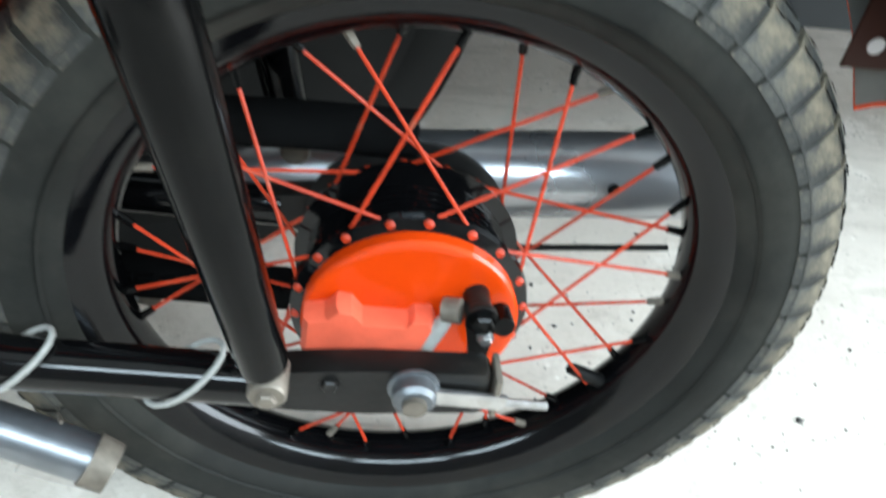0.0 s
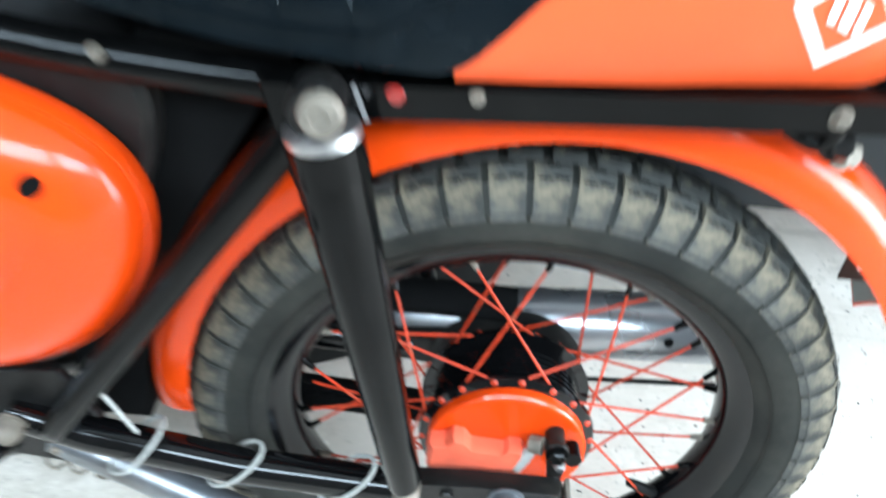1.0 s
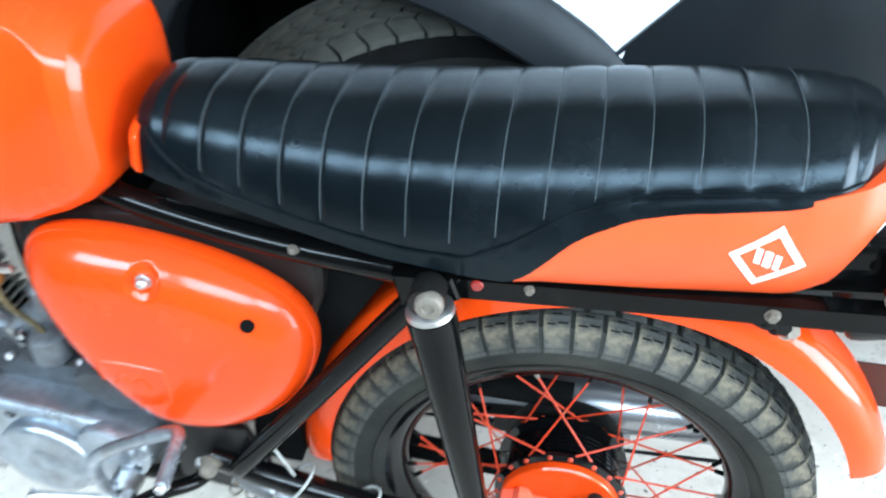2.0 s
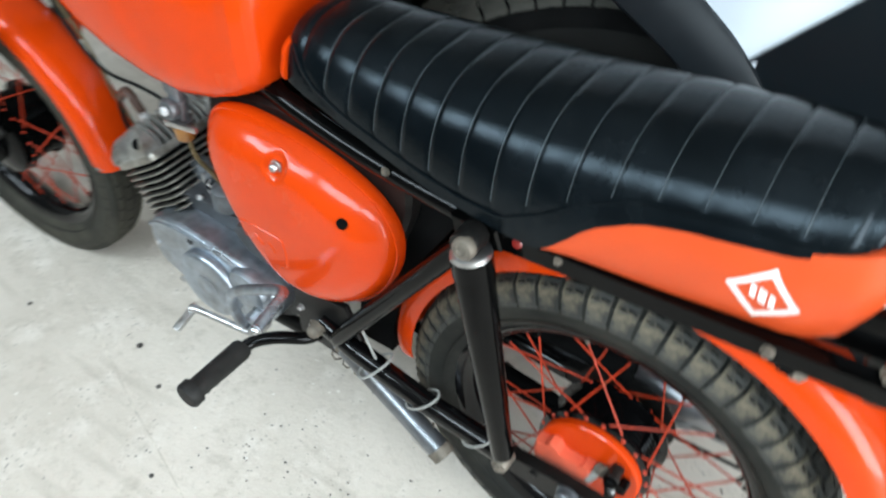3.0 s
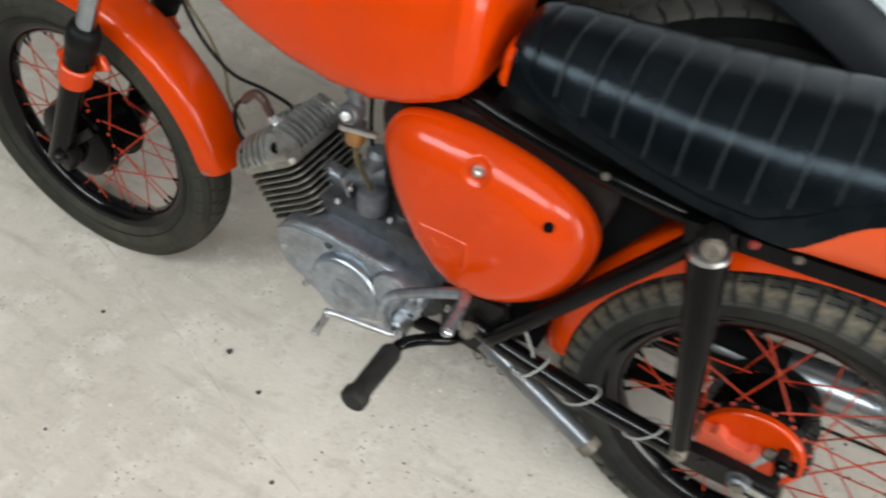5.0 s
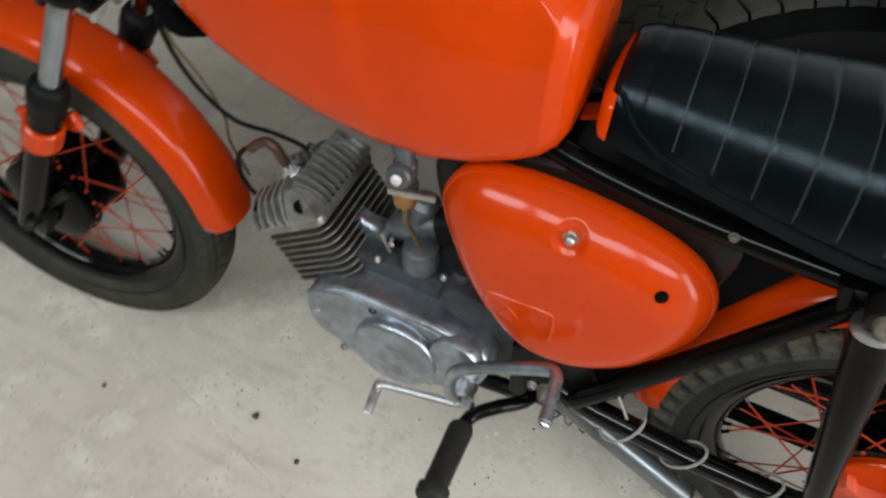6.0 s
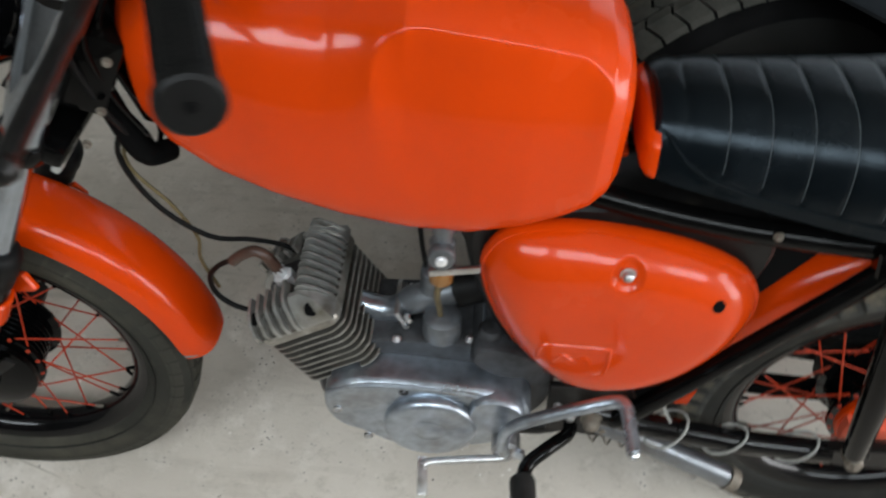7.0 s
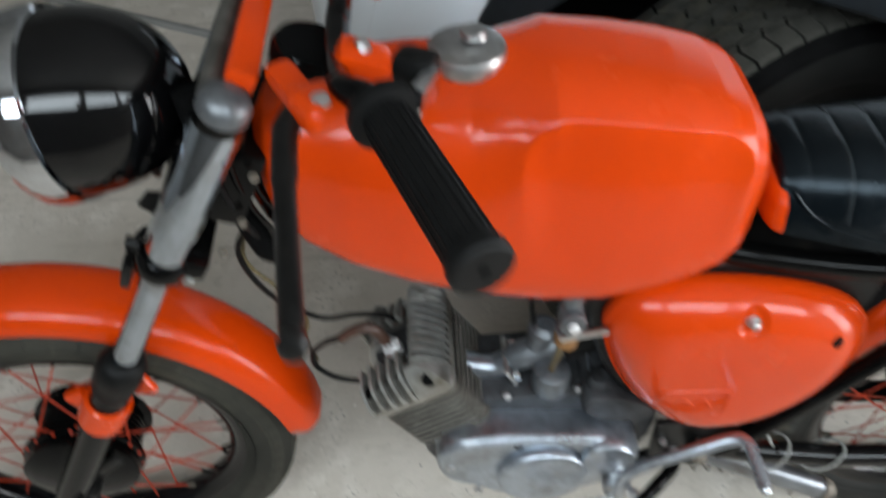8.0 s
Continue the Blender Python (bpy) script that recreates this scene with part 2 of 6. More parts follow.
def concrete():
    m = bpy.data.materials.new("worn_concrete")
    m.use_nodes = True
    n, l = m.node_tree.nodes, m.node_tree.links
    b = n["Principled BSDF"]
    co = n.new("ShaderNodeTexCoord")

    def noise_node(scale, detail=8, rough=0.6):
        t = n.new("ShaderNodeTexNoise")
        t.inputs["Scale"].default_value, t.inputs["Detail"].default_value, t.inputs["Roughness"].default_value = scale, detail, rough
        l.new(co.outputs["Object"], t.inputs["Vector"])
        return t.outputs[0]

    def ranged(src, a, b2, c=0.0, d=1.0):
        r = n.new("ShaderNodeMapRange")
        for key, value in (("From Min", a), ("From Max", b2), ("To Min", c), ("To Max", d)):
            r.inputs[key].default_value = value
        l.new(src, r.inputs[0])
        return r.outputs[0]

    def mixed(fac, a, col):
        x = n.new("ShaderNodeMix")
        x.data_type = "RGBA"
        l.new(fac, x.inputs["Factor"])
        if isinstance(a, tuple):
            x.inputs["A"].default_value = a
        else:
            l.new(a, x.inputs["A"])
        x.inputs["B"].default_value = col
        return x.outputs["Result"]

    base = mixed(ranged(noise_node(2.2), 0.35, 0.68), (0.68, 0.615, 0.540, 1), (0.50, 0.447, 0.380, 1))
    base = mixed(ranged(noise_node(9, 10, 0.7), 0.52, 0.72, 0, 0.85), base, (0.78, 0.720, 0.650, 1))
    base = mixed(ranged(noise_node(26, 10, 0.75), 0.54, 0.72, 0, 0.65), base, (0.40, 0.355, 0.295, 1))
    base = mixed(ranged(noise_node(70, 6, 0.8), 0.60, 0.70, 0, 0.6), base, (0.30, 0.265, 0.22, 1))
    pits = n.new("ShaderNodeTexVoronoi")
    pits.inputs["Scale"].default_value = 85
    l.new(co.outputs["Object"], pits.inputs["Vector"])
    patch = ranged(noise_node(9, 4), 0.50, 0.64, 0.04, 1.0)
    pit = ranged(pits.outputs["Distance"], 0.22, 0.12)
    gate = n.new("ShaderNodeMath")
    gate.operation = "MULTIPLY"
    l.new(pit, gate.inputs[0])
    l.new(patch, gate.inputs[1])
    base = mixed(gate.outputs[0], base, (0.22, 0.195, 0.16, 1))
    flecks = n.new("ShaderNodeTexVoronoi")
    flecks.inputs["Scale"].default_value = 26
    l.new(co.outputs["Object"], flecks.inputs["Vector"])
    fleck = ranged(flecks.outputs["Distance"], 0.10, 0.05, 0, 0.8)
    thin = n.new("ShaderNodeMath")
    thin.operation = "MULTIPLY"
    l.new(fleck, thin.inputs[0])
    l.new(ranged(noise_node(5, 3), 0.52, 0.60), thin.inputs[1])
    base = mixed(thin.outputs[0], base, (0.86, 0.82, 0.76, 1))
    stretch = n.new("ShaderNodeMapping")
    stretch.inputs["Scale"].default_value = (2.5, 16, 1)
    stretch.inputs["Rotation"].default_value = (0, 0, 0.5)
    l.new(co.outputs["Object"], stretch.inputs["Vector"])
    drag = n.new("ShaderNodeTexNoise")
    drag.inputs["Scale"].default_value, drag.inputs["Detail"].default_value = 1.6, 6
    l.new(stretch.outputs[0], drag.inputs["Vector"])
    base = mixed(ranged(drag.outputs[0], 0.56, 0.72, 0, 0.55), base, (0.42, 0.375, 0.315, 1))
    l.new(base, b.inputs["Base Color"])
    b.inputs["Roughness"].default_value = 0.82
    h = n.new("ShaderNodeMath")
    h.operation = "SUBTRACT"
    l.new(noise_node(120, 6), h.inputs[0])
    l.new(gate.outputs[0], h.inputs[1])
    bp = n.new("ShaderNodeBump")
    bp.inputs["Strength"].default_value, bp.inputs["Distance"].default_value = 0.5, 0.004
    l.new(h.outputs[0], bp.inputs["Height"])
    l.new(bp.outputs[0], b.inputs["Normal"])
    return m


CONCRETE = concrete()
JOINT = material("joint_mortar", (0.60, 0.545, 0.47), 0.85, vary=0.25, scale=60, bump=0.3, bump_scale=200, stain=(0.47, 0.42, 0.355), stain_scale=14, stain_at=(0.45, 0.65))


# ---- building blocks ----
def part(name, bm, mat, parent=None, label="", sharp=38):
    """Links a bmesh as one mesh object, under a thing or a part if one is given."""
    bmesh.ops.recalc_face_normals(bm, faces=bm.faces)
    for f in bm.faces:
        f.smooth = True
    for e in bm.edges:
        if len(e.link_faces) == 2 and e.calc_face_angle(0) > radians(sharp):
            e.smooth = False
    me = bpy.data.meshes.new(name)
    bm.to_mesh(me)
    bm.free()
    me.materials.append(mat)
    ob = new(name, me)
    if parent:
        ob.parent = parent
    if label:
        ob["label"] = label
    return ob


def share(name, mesh, m, parent):
    ob = new(name, mesh)
    ob.parent = parent
    ob.matrix_basis = m
    return ob


def smooth_path(points, steps=8):
    """Catmull-Rom through the points."""
    p = [Vector(q) for q in points]
    p = [2 * p[0] - p[1]] + p + [2 * p[-1] - p[-2]]
    out = []
    for i in range(1, len(p) - 2):
        a, b, c, d = p[i - 1:i + 3]
        for k in range(steps):
            t = k / steps
            out.append(0.5 * (2 * b + (c - a) * t + (2 * a - 5 * b + 4 * c - d) * t * t + (3 * b - 3 * c + d - a) * t ** 3))
    out.append(p[-2])
    return out


def tube(points, radius, sides=12, bm=None, cap=True, squash=1.0):
    """A round bar along points; radius may be a list."""
    bm = bm or bmesh.new()
    pts = [Vector(p) for p in points]
    radii = list(radius) if isinstance(radius, (list, tuple)) else [radius] * len(pts)
    rings, up = [], None
    for i, p in enumerate(pts):
        d = (pts[min(i + 1, len(pts) - 1)] - pts[max(i - 1, 0)]).normalized()
        if up is None:
            up = d.orthogonal().normalized()
        up = (up - d * up.dot(d)).normalized()
        side = d.cross(up)
        rings.append([bm.verts.new(p + (up * math.cos(a) + side * math.sin(a) * squash) * radii[i])
                      for a in [k * math.tau / sides for k in range(sides)]])
    for a, b in zip(rings, rings[1:]):
        for k in range(sides):
            bm.faces.new((a[k - 1], a[k], b[k], b[k - 1]))
    if cap:
        bm.faces.new(rings[0][::-1])
        bm.faces.new(rings[-1])
    return bm


def lathe(profile, origin=(0, 0, 0), axis=(0, 1, 0), sides=48, bm=None, closed=False):
    """Turns (radius, height) pairs round an axis through origin."""
    bm = bm or bmesh.new()
    turn = Vector((0, 0, 1)).rotation_difference(Vector(axis).normalized()).to_matrix()
    o = Vector(origin)
    rings = []
    for r, h in profile:
        if r < 1e-6:
            rings.append([bm.verts.new(o + turn @ Vector((0, 0, h)))])
        else:
            rings.append([bm.verts.new(o + turn @ Vector((r * math.cos(a), r * math.sin(a), h)))
                          for a in [k * math.tau / sides for k in range(sides)]])
    pairs = list(zip(rings, rings[1:])) + ([(rings[-1], rings[0])] if closed else [])
    for a, b in pairs:
        for k in range(sides):
            ring = [a[k - 1] if len(a) > 1 else a[0], a[k] if len(a) > 1 else None,
                    b[k] if len(b) > 1 else b[0], b[k - 1] if len(b) > 1 else None]
            ring = [v for v in ring if v is not None]
            if len(ring) > 2:
                bm.faces.new(ring)
    if not closed:
        for ring in (rings[0], rings[-1]):
            if len(ring) > 2:
                bm.faces.new(ring)
    return bm


def closed_curve(points, steps=6):
    """Smooth closed outline through 2D points."""
    n, out = len(points), []
    p = [Vector((x, z)) for x, z in points]
    for i in range(n):
        a, b, c, d = p[i - 1], p[i], p[(i + 1) % n], p[(i + 2) % n]
        for k in range(steps):
            t = k / steps
            out.append(0.5 * (2 * b + (c - a) * t + (2 * a - 5 * b + 4 * c - d) * t * t + (3 * b - 3 * c + d - a) * t ** 3))
    return out


def domed(outline, levels, centre=None, bm=None):
    """A shell over an outline in the x-z plane; levels are (scale, y)."""
    bm = bm or bmesh.new()
    c = Vector(centre) if centre else sum(outline, Vector((0, 0))) / len(outline)
    rings = []
    for s, y in levels:
        rings.append([bm.verts.new((c.x + (q.x - c.x) * s, y, c.y + (q.y - c.y) * s)) for q in outline])
    n = len(outline)
    for a, b in zip(rings, rings[1:]):
        for k in range(n):
            bm.faces.new((a[k - 1], a[k], b[k], b[k - 1]))
    bm.faces.new(rings[0])
    bm.faces.new(rings[-1])
    return bm


def slab(outline, y0, y1, bevel=0.002, bm=None):
    """A flat plate in the x-z plane with softened edges."""
    o = [Vector(q) for q in outline]
    c = sum(o, Vector((0, 0))) / len(o)
    size = max((q - c).length for q in o)
    k = 1 - bevel / size
    s = 1 if y1 > y0 else -1
    return domed(o, [(k, y0), (1, y0 + s * bevel), (1, y1 - s * bevel), (k, y1)], bm=bm)


def block(size, at=(0, 0, 0), turn=(0, 0, 0), bevel=0.003, bm=None, segments=2):
    """A box with rounded edges."""
    own = bmesh.new()
    bmesh.ops.create_cube(own, size=1)
    for v in own.verts:
        v.co = Vector((v.co.x * size[0], v.co.y * size[1], v.co.z * size[2]))
    if bevel:
        bmesh.ops.bevel(own, geom=list(own.edges), offset=bevel, segments=segments, affect="EDGES", profile=0.6)
    bmesh.ops.transform(own, matrix=pose(*at, *turn), verts=list(own.verts))
    if bm is None:
        return own
    me = bpy.data.meshes.new("tmp")
    own.to_mesh(me)
    own.free()
    bm.from_mesh(me)
    bpy.data.meshes.remove(me)
    return bm


def bolt(at, axis=(0, -1, 0), r=0.006, h=0.005):
    """A hex head on a washer."""
    bm = lathe([(r * 1.35, 0), (r * 1.35, 0.0012), (0, 0.0012)], at, axis, 20)
    return lathe([(r * 1.05, 0.001), (r * 1.05, h * 0.8), (r * 0.85, h), (0, h)], at, axis, 6, bm)


def dome_nut(at, axis=(0, -1, 0), r=0.008):
    bm = lathe([(r * 1.3, 0), (r * 1.3, 0.0015), (0, 0.0015)], at, axis, 20)
    return lathe([(r, 0.001), (r, r * 0.9), (r * 0.8, r * 1.35), (r * 0.4, r * 1.6), (0, r * 1.65)], at, axis, 16, bm)


FLOOR_Z = -0.012

# ---- setting ----
bm = bmesh.new()
ground_rings = [[bm.verts.new((sx * s, sy * s, FLOOR_Z)) for sx, sy in ((-1, -1), (1, -1), (1, 1), (-1, 1))] for s in (6, 60, 400)]
bm.faces.new(ground_rings[0])
for a, b in zip(ground_rings, ground_rings[1:]):
    for k in range(4):
        bm.faces.new((a[k - 1], a[k], b[k], b[k - 1]))
tagged(part("ground", bm, CONCRETE), "worn pale grey concrete garage floor with pits", "floor", kind="structure")
tagged(part("wall_back", block((6.45, 0.2, 2.7), (-0.375, 2.75, 1.338), bevel=0), PLASTER), "plain grey plastered garage wall", "wall", kind="structure")
tagged(part("wall_front_end", block((0.2, 4.8, 2.7), (-3.5, 0.3, 1.338), bevel=0), PLASTER), "plain grey plastered garage wall", "wall", kind="structure")
bm = block((0.2, 2.688 - DOOR_TOP, 0.2), (DOOR_X + 0.1, 0, 5), bevel=0)
bm.clear()
block((0.2, DOOR_Y0 - FRONT_Y, 2.7), (DOOR_X + 0.1, (DOOR_Y0 + FRONT_Y) / 2, 1.338), bevel=0, bm=bm)
block((0.2, 2.65 - DOOR_Y1, 2.7), (DOOR_X + 0.1, (2.65 + DOOR_Y1) / 2, 1.338), bevel=0, bm=bm)
block((0.2, DOOR_Y1 - DOOR_Y0, 2.688 - DOOR_TOP), (DOOR_X + 0.1, (DOOR_Y0 + DOOR_Y1) / 2, (2.688 + DOOR_TOP) / 2), bevel=0, bm=bm)
tagged(part("wall_rear_end", bm, PLASTER), "plain grey plastered garage wall", "wall", kind="structure")
# unseen ceiling, its colour set pale to bounce fill light down
tagged(part("ceiling", block((6.45, 4.85, 0.15), (-0.375, 0.43, 2.765), bevel=0), CEILING), "pale boarded garage ceiling out of view, bouncing light down", "ceiling", kind="structure")
bm = block((6.15, 0.2, WIN_LOW - FLOOR_Z), (-0.325, FRONT_Y - 0.1, (WIN_LOW + FLOOR_Z) / 2), bevel=0)
block((6.15, 0.2, 2.688 - WIN_HIGH), (-0.325, FRONT_Y - 0.1, (2.688 + WIN_HIGH) / 2), bevel=0, bm=bm)
for x0, x1 in ((-3.4, -2.35), (-0.95, -0.70), (0.70, 0.95), (2.35, 2.75)):
    block((x1 - x0, 0.2, WIN_HIGH - WIN_LOW), ((x0 + x1) / 2, FRONT_Y - 0.1, (WIN_LOW + WIN_HIGH) / 2), bevel=0, bm=bm)
tagged(part("wall_windows", bm, PLASTER), "plain grey plastered garage wall with a band of windows", "wall", kind="structure")
# an old saw-cut joint across the slab
joint_line = [(x, y, FLOOR_Z - 0.0037) for x, y in ((-1.45, 0.02), (-1.138, -0.085), (-0.945, -0.152), (-0.760, -0.224), (-0.598, -0.279), (-0.30, -0.390), (0.20, -0.585))]
tagged(part("trim_joint", tube(smooth_path(joint_line, 10), 0.0040, 24), JOINT), "thin pale old joint line in the concrete floor", "floor joint", kind="structure")
tagged(part("trim", block((1.9, 0.02, 0.02), (-2.05, 1.78, FLOOR_Z + 0.006), (0, 0, -24), 0.004), PLASTER), "pale cement edging strip on the floor", "edging", kind="structure")

# ---- the motorcycle ----
REAR, FRONT = Vector((0.008, 0, 0.272)), Vector((-1.214, 0, 0.272))
moto = tagged(new("motorcycle"), "orange vintage lightweight motorcycle with black seat, parked on concrete", "motorcycle")


def tyre_profile(top):
    """Half section of a fat tyre as (radius, y), from bead to bead."""
    side = [(0.212, 0.024), (0.219, 0.033), (0.232, 0.0405), (0.246, 0.0430), (0.2545, 0.0425), (0.2565, 0.0438), (0.259, 0.0424),
            (0.266, 0.0400), (top - 0.0105, 0.0345), (top - 0.0062, 0.019), (top - 0.0055, 0.0)]
    return [(r, -y) for r, y in side] + [(r, y) for r, y in side[-2::-1]]


def tread_mesh(name, line, span, lift, slits, mat):
    """One tread block along a line of (y, radius) over the crown, for a wheel at the origin."""
    bm = bmesh.new()
    a = span / 2
    top, low = [], []
    for i, (y, r) in enumerate(line):
        end = i in (0, len(line) - 1)
        for ring, h, k in ((low, -0.006, 1.0), (top, lift * (0.35 if end else 1), 0.93)):
            ring.append([bm.verts.new(((r + h) * math.sin(s * a * k), y, (r + h) * math.cos(s * a * k))) for s in (-1, 1)])
    for i in range(len(line) - 1):
        bm.faces.new((top[i][0], top[i][1], top[i + 1][1], top[i + 1][0]))
        for s in (0, 1):
            bm.faces.new((low[i][s], top[i][s], top[i + 1][s], low[i + 1][s]))
    for i in (0, -1):
        bm.faces.new((low[i][0], low[i][1], top[i][1], top[i][0]))
    solid = len(bm.faces)
    for k, u0 in slits:
        y = line[0][0] + (line[-1][0] - line[0][0]) * k
        r = float(np.interp(y, [p[0] for p in line], [p[1] for p in line])) + lift + 0.0007
        bm.faces.new([bm.verts.new((r * math.sin(u0 * a + u * a * 0.34), y + w, r * math.cos(u0 * a + u * a * 0.34))) for u, w in ((-1, -0.0012), (1, -0.0012), (1, 0.0012), (-1, 0.0012))])
    bmesh.ops.recalc_face_normals(bm, faces=bm.faces)
    me = bpy.data.meshes.new(name)
    bm.to_mesh(me)
    bm.free()
    me.materials.append(mat)
    me.materials.append(LINER)
    for f in me.polygons[solid:]:
        f.material_index = 1
    return me


def wheel(name, centre, hub_black, label, lift, tread, slim, hub_wide):
    """Rim, tyre with tread blocks, spokes and hub round a centre."""
    top = 0.2885
    rim_profile = [(0.2165, -0.026), (0.2175, -0.0245), (0.2165, -0.0225), (0.2085, -0.022), (0.2045, -0.019), (0.1985, -0.015),
                   (0.1945, -0.009), (0.1935, 0), (0.1945, 0.009), (0.1985, 0.015), (0.2045, 0.019), (0.2085, 0.022), (0.2165, 0.0225),
                   (0.2175, 0.0245), (0.2165, 0.026), (0.2100, 0.0255), (0.2020, 0.022), (0.1955, 0.017), (0.1905, 0.009), (0.1895, 0),
                   (0.1905, -0.009), (0.1955, -0.017), (0.2020, -0.022), (0.2100, -0.0255)]
    rim = part(name + "_rim", lathe(rim_profile, centre, sides=96, closed=True), RIM_BLACK, moto, "glossy black steel wheel rim")
    tyre = part(name + "_tyre", lathe([(r, y * slim) for r, y in tyre_profile(top)], centre, sides=96, closed=True), TYRE if name == "rear" else TYRE_DUSTY, moto, label)
    # thin moulded ring on each sidewall
    for s in (-1, 1):
        part("sidewall_ring", lathe([(0.2265, s * 0.0385 * slim), (0.2285, s * 0.0405 * slim), (0.2275, s * 0.0375 * slim)], centre, sides=72, closed=True), TYRE, tyre)
    n = 56
    outer = tread_mesh("tread_block", [(y * slim, r) for y, r in ((-0.0436, 0.2565), (-0.0405, 0.2640), (-0.0345, 0.2745), (-0.0240, 0.2810), (-0.0135, 0.2828))], math.tau / n * 0.89, lift, ((0.38, -0.4), (0.42, 0.45), (0.72, 0.0)) if lift > 0.003 else (), tread)
    inner = tread_mesh("tread_block", [(y * slim, r) for y, r in ((-0.0105, 0.2825), (0.0, 0.2832), (0.0105, 0.2825))], math.tau / n * 0.82, lift * 1.1, ((0.5, 0.0),) if lift > 0.003 else (), tread)
    for i in range(n):
        a = i * math.tau / n
        for mesh, da, flip in ((outer, 0, 0), (inner, 0.4, 0), (outer, 0.6, 180)):
            m = Matrix.Translation(centre) @ Matrix.Rotation(a + da * math.tau / n, 4, "Y") @ Matrix.Rotation(radians(flip), 4, "Z")
            share("tread_block", mesh, m, tyre)
    # hub shell with cooling ribs
    hub_profile = [(0.012, -0.052), (0.050, -0.052), (0.066, -0.047), (0.078, -0.040), (0.079, -0.034), (0.070, -0.031)]
    y = -0.028
    while y < 0.026:
        hub_profile += [(0.066, y), (0.070, y + 0.0015), (0.070, y + 0.0045), (0.066, y + 0.006)]
        y += 0.0085
    hub_profile += [(0.070, 0.031), (0.079, 0.034), (0.078, 0.040), (0.062, 0.047), (0.046, 0.054), (0.012, 0.056)]
    hub = part(name + "_hub", lathe([(r, y * hub_wide) for r, y in hub_profile], centre, sides=64), hub_black, moto, "black ribbed full-width hub")
    # spokes
    count = 36
    for i in range(count):
        side = -1 if i % 2 == 0 else 1
        lean = 1 if (i // 2) % 2 == 0 else -1
        rim_a = (i + 0.5) * math.tau / count
        hub_a = rim_a + lean * radians(41)
        a = Vector((0.0745 * math.cos(hub_a), side * 0.0375 * hub_wide, 0.0745 * math.sin(hub_a))) + centre
        b = Vector((0.190 * math.cos(rim_a), side * 0.004, 0.190 * math.sin(rim_a))) + centre
        d = (b - a).normalized()
        out = Vector((0, side, 0))
        bm = tube([a + out * 0.004 - d * 0.001, a + out * 0.001, a + d * 0.006, b], 0.00130, 7)
        spoke = part("spoke", bm, SPOKE_PAINT, rim)
        part("spoke_head", lathe([(0.0, 0), (0.003, 0), (0.0036, 0.0015), (0.002, 0.0035), (0, 0.0035)], a + out * 0.0015, out, 10), SPOKE_PAINT, hub)
        part("nipple", tube([b - d * 0.011, b + d * 0.004], [0.0026, 0.0031], 8), RUSTY if i % 5 == 0 else BLACK, rim)
    return rim, tyre, hub


rear_rim, rear_tyre, rear_hub = wheel("rear", REAR, BLACK_GLOSS, "dusty black knobbly rear tyre", 0.0042, TREAD, 0.91, 0.74)
front_rim, front_tyre, front_hub = wheel("front", FRONT, BLACK, "worn dusty front tyre", 0.0016, TYRE_DUSTY, 0.94, 0.90)
valve_a = radians(-32)
valve_at = REAR + Vector((0.19 * math.cos(valve_a), -0.002, 0.19 * math.sin(valve_a)))
part("valve", tube([valve_at, valve_at - Vector((math.cos(valve_a), 0.1, math.sin(valve_a))) * 0.018,
                    valve_at - Vector((math.cos(valve_a), 0.1, math.sin(valve_a))) * 0.034], [0.006, 0.0055, 0.0045], 10), RUBBER, rear_rim, "black rubber tyre valve")
part("paint_mark", block((0.014, 0.010, 0.002), (-0.026, -0.0352, 0.018), (58, 10, 0), 0.0008), YELLOW, rear_tyre, "yellow paint dab")

# rear brake plate, its cast anchor and the brake arm
brake = part("brake_plate", lathe([(0.0705, -0.0310), (0.0705, -0.0412), (0.0688, -0.0432), (0.0640, -0.0438), (0.0612, -0.0428), (0.03, -0.0450), (0, -0.0453)],
                                  REAR, sides=64), ORANGE, moto, "glossy orange round brake plate")
anchor = [(x * 0.90 - 0.004, 0.283 + (z - 0.283) * 0.88 - 0.007) for x, z in ((-0.064, 0.272), (-0.062, 0.301), (-0.048, 0.303), (-0.040, 0.312), (-0.030, 0.310), (-0.022, 0.299), (0.010, 0.297), (0.014, 0.303), (0.026, 0.303), (0.029, 0.296), (0.030, 0.262), (0.020, 0.255), (-0.060, 0.255))]
part("anchor_casting", slab(anchor, -0.042, -0.062, 0.004), ORANGE_CAST, brake, "pale orange cast brake anchor")
part("brake_cam", lathe([(0.0085, 0), (0.0085, 0.018), (0.0065, 0.0205), (0, 0.0205)], (0.047, -0.043, 0.302), (0, -1, 0), 20), BLACK_WORN, brake, "black brake cam spindle")
part("brake_arm", slab(closed_curve([(0.038, 0.305), (0.047, 0.312), (0.058, 0.305), (0.057, 0.275), (0.054, 0.242), (0.046, 0.242), (0.043, 0.275)], 3), -0.060, -0.066, 0.0015), BLACK_WORN, brake, "black brake lever arm")
part("cam_nut", bolt((0.048, -0.067, 0.303), (0, -1, 0), 0.0075, 0.007), BLACK, brake)
part("cable_barrel", tube([(0.062, -0.070, 0.300), (0.062, -0.052, 0.296)], 0.0068, 12), BLACK, brake)
part("cable_clamp_screw", bolt((0.052, -0.067, 0.288), (0, -1, 0), 0.0042, 0.005), STEEL, brake)
part("brake_spring", tube([(0.026, -0.056, 0.300), (0.036, -0.060, 0.303)], 0.008, 12), RUSTY, brake)
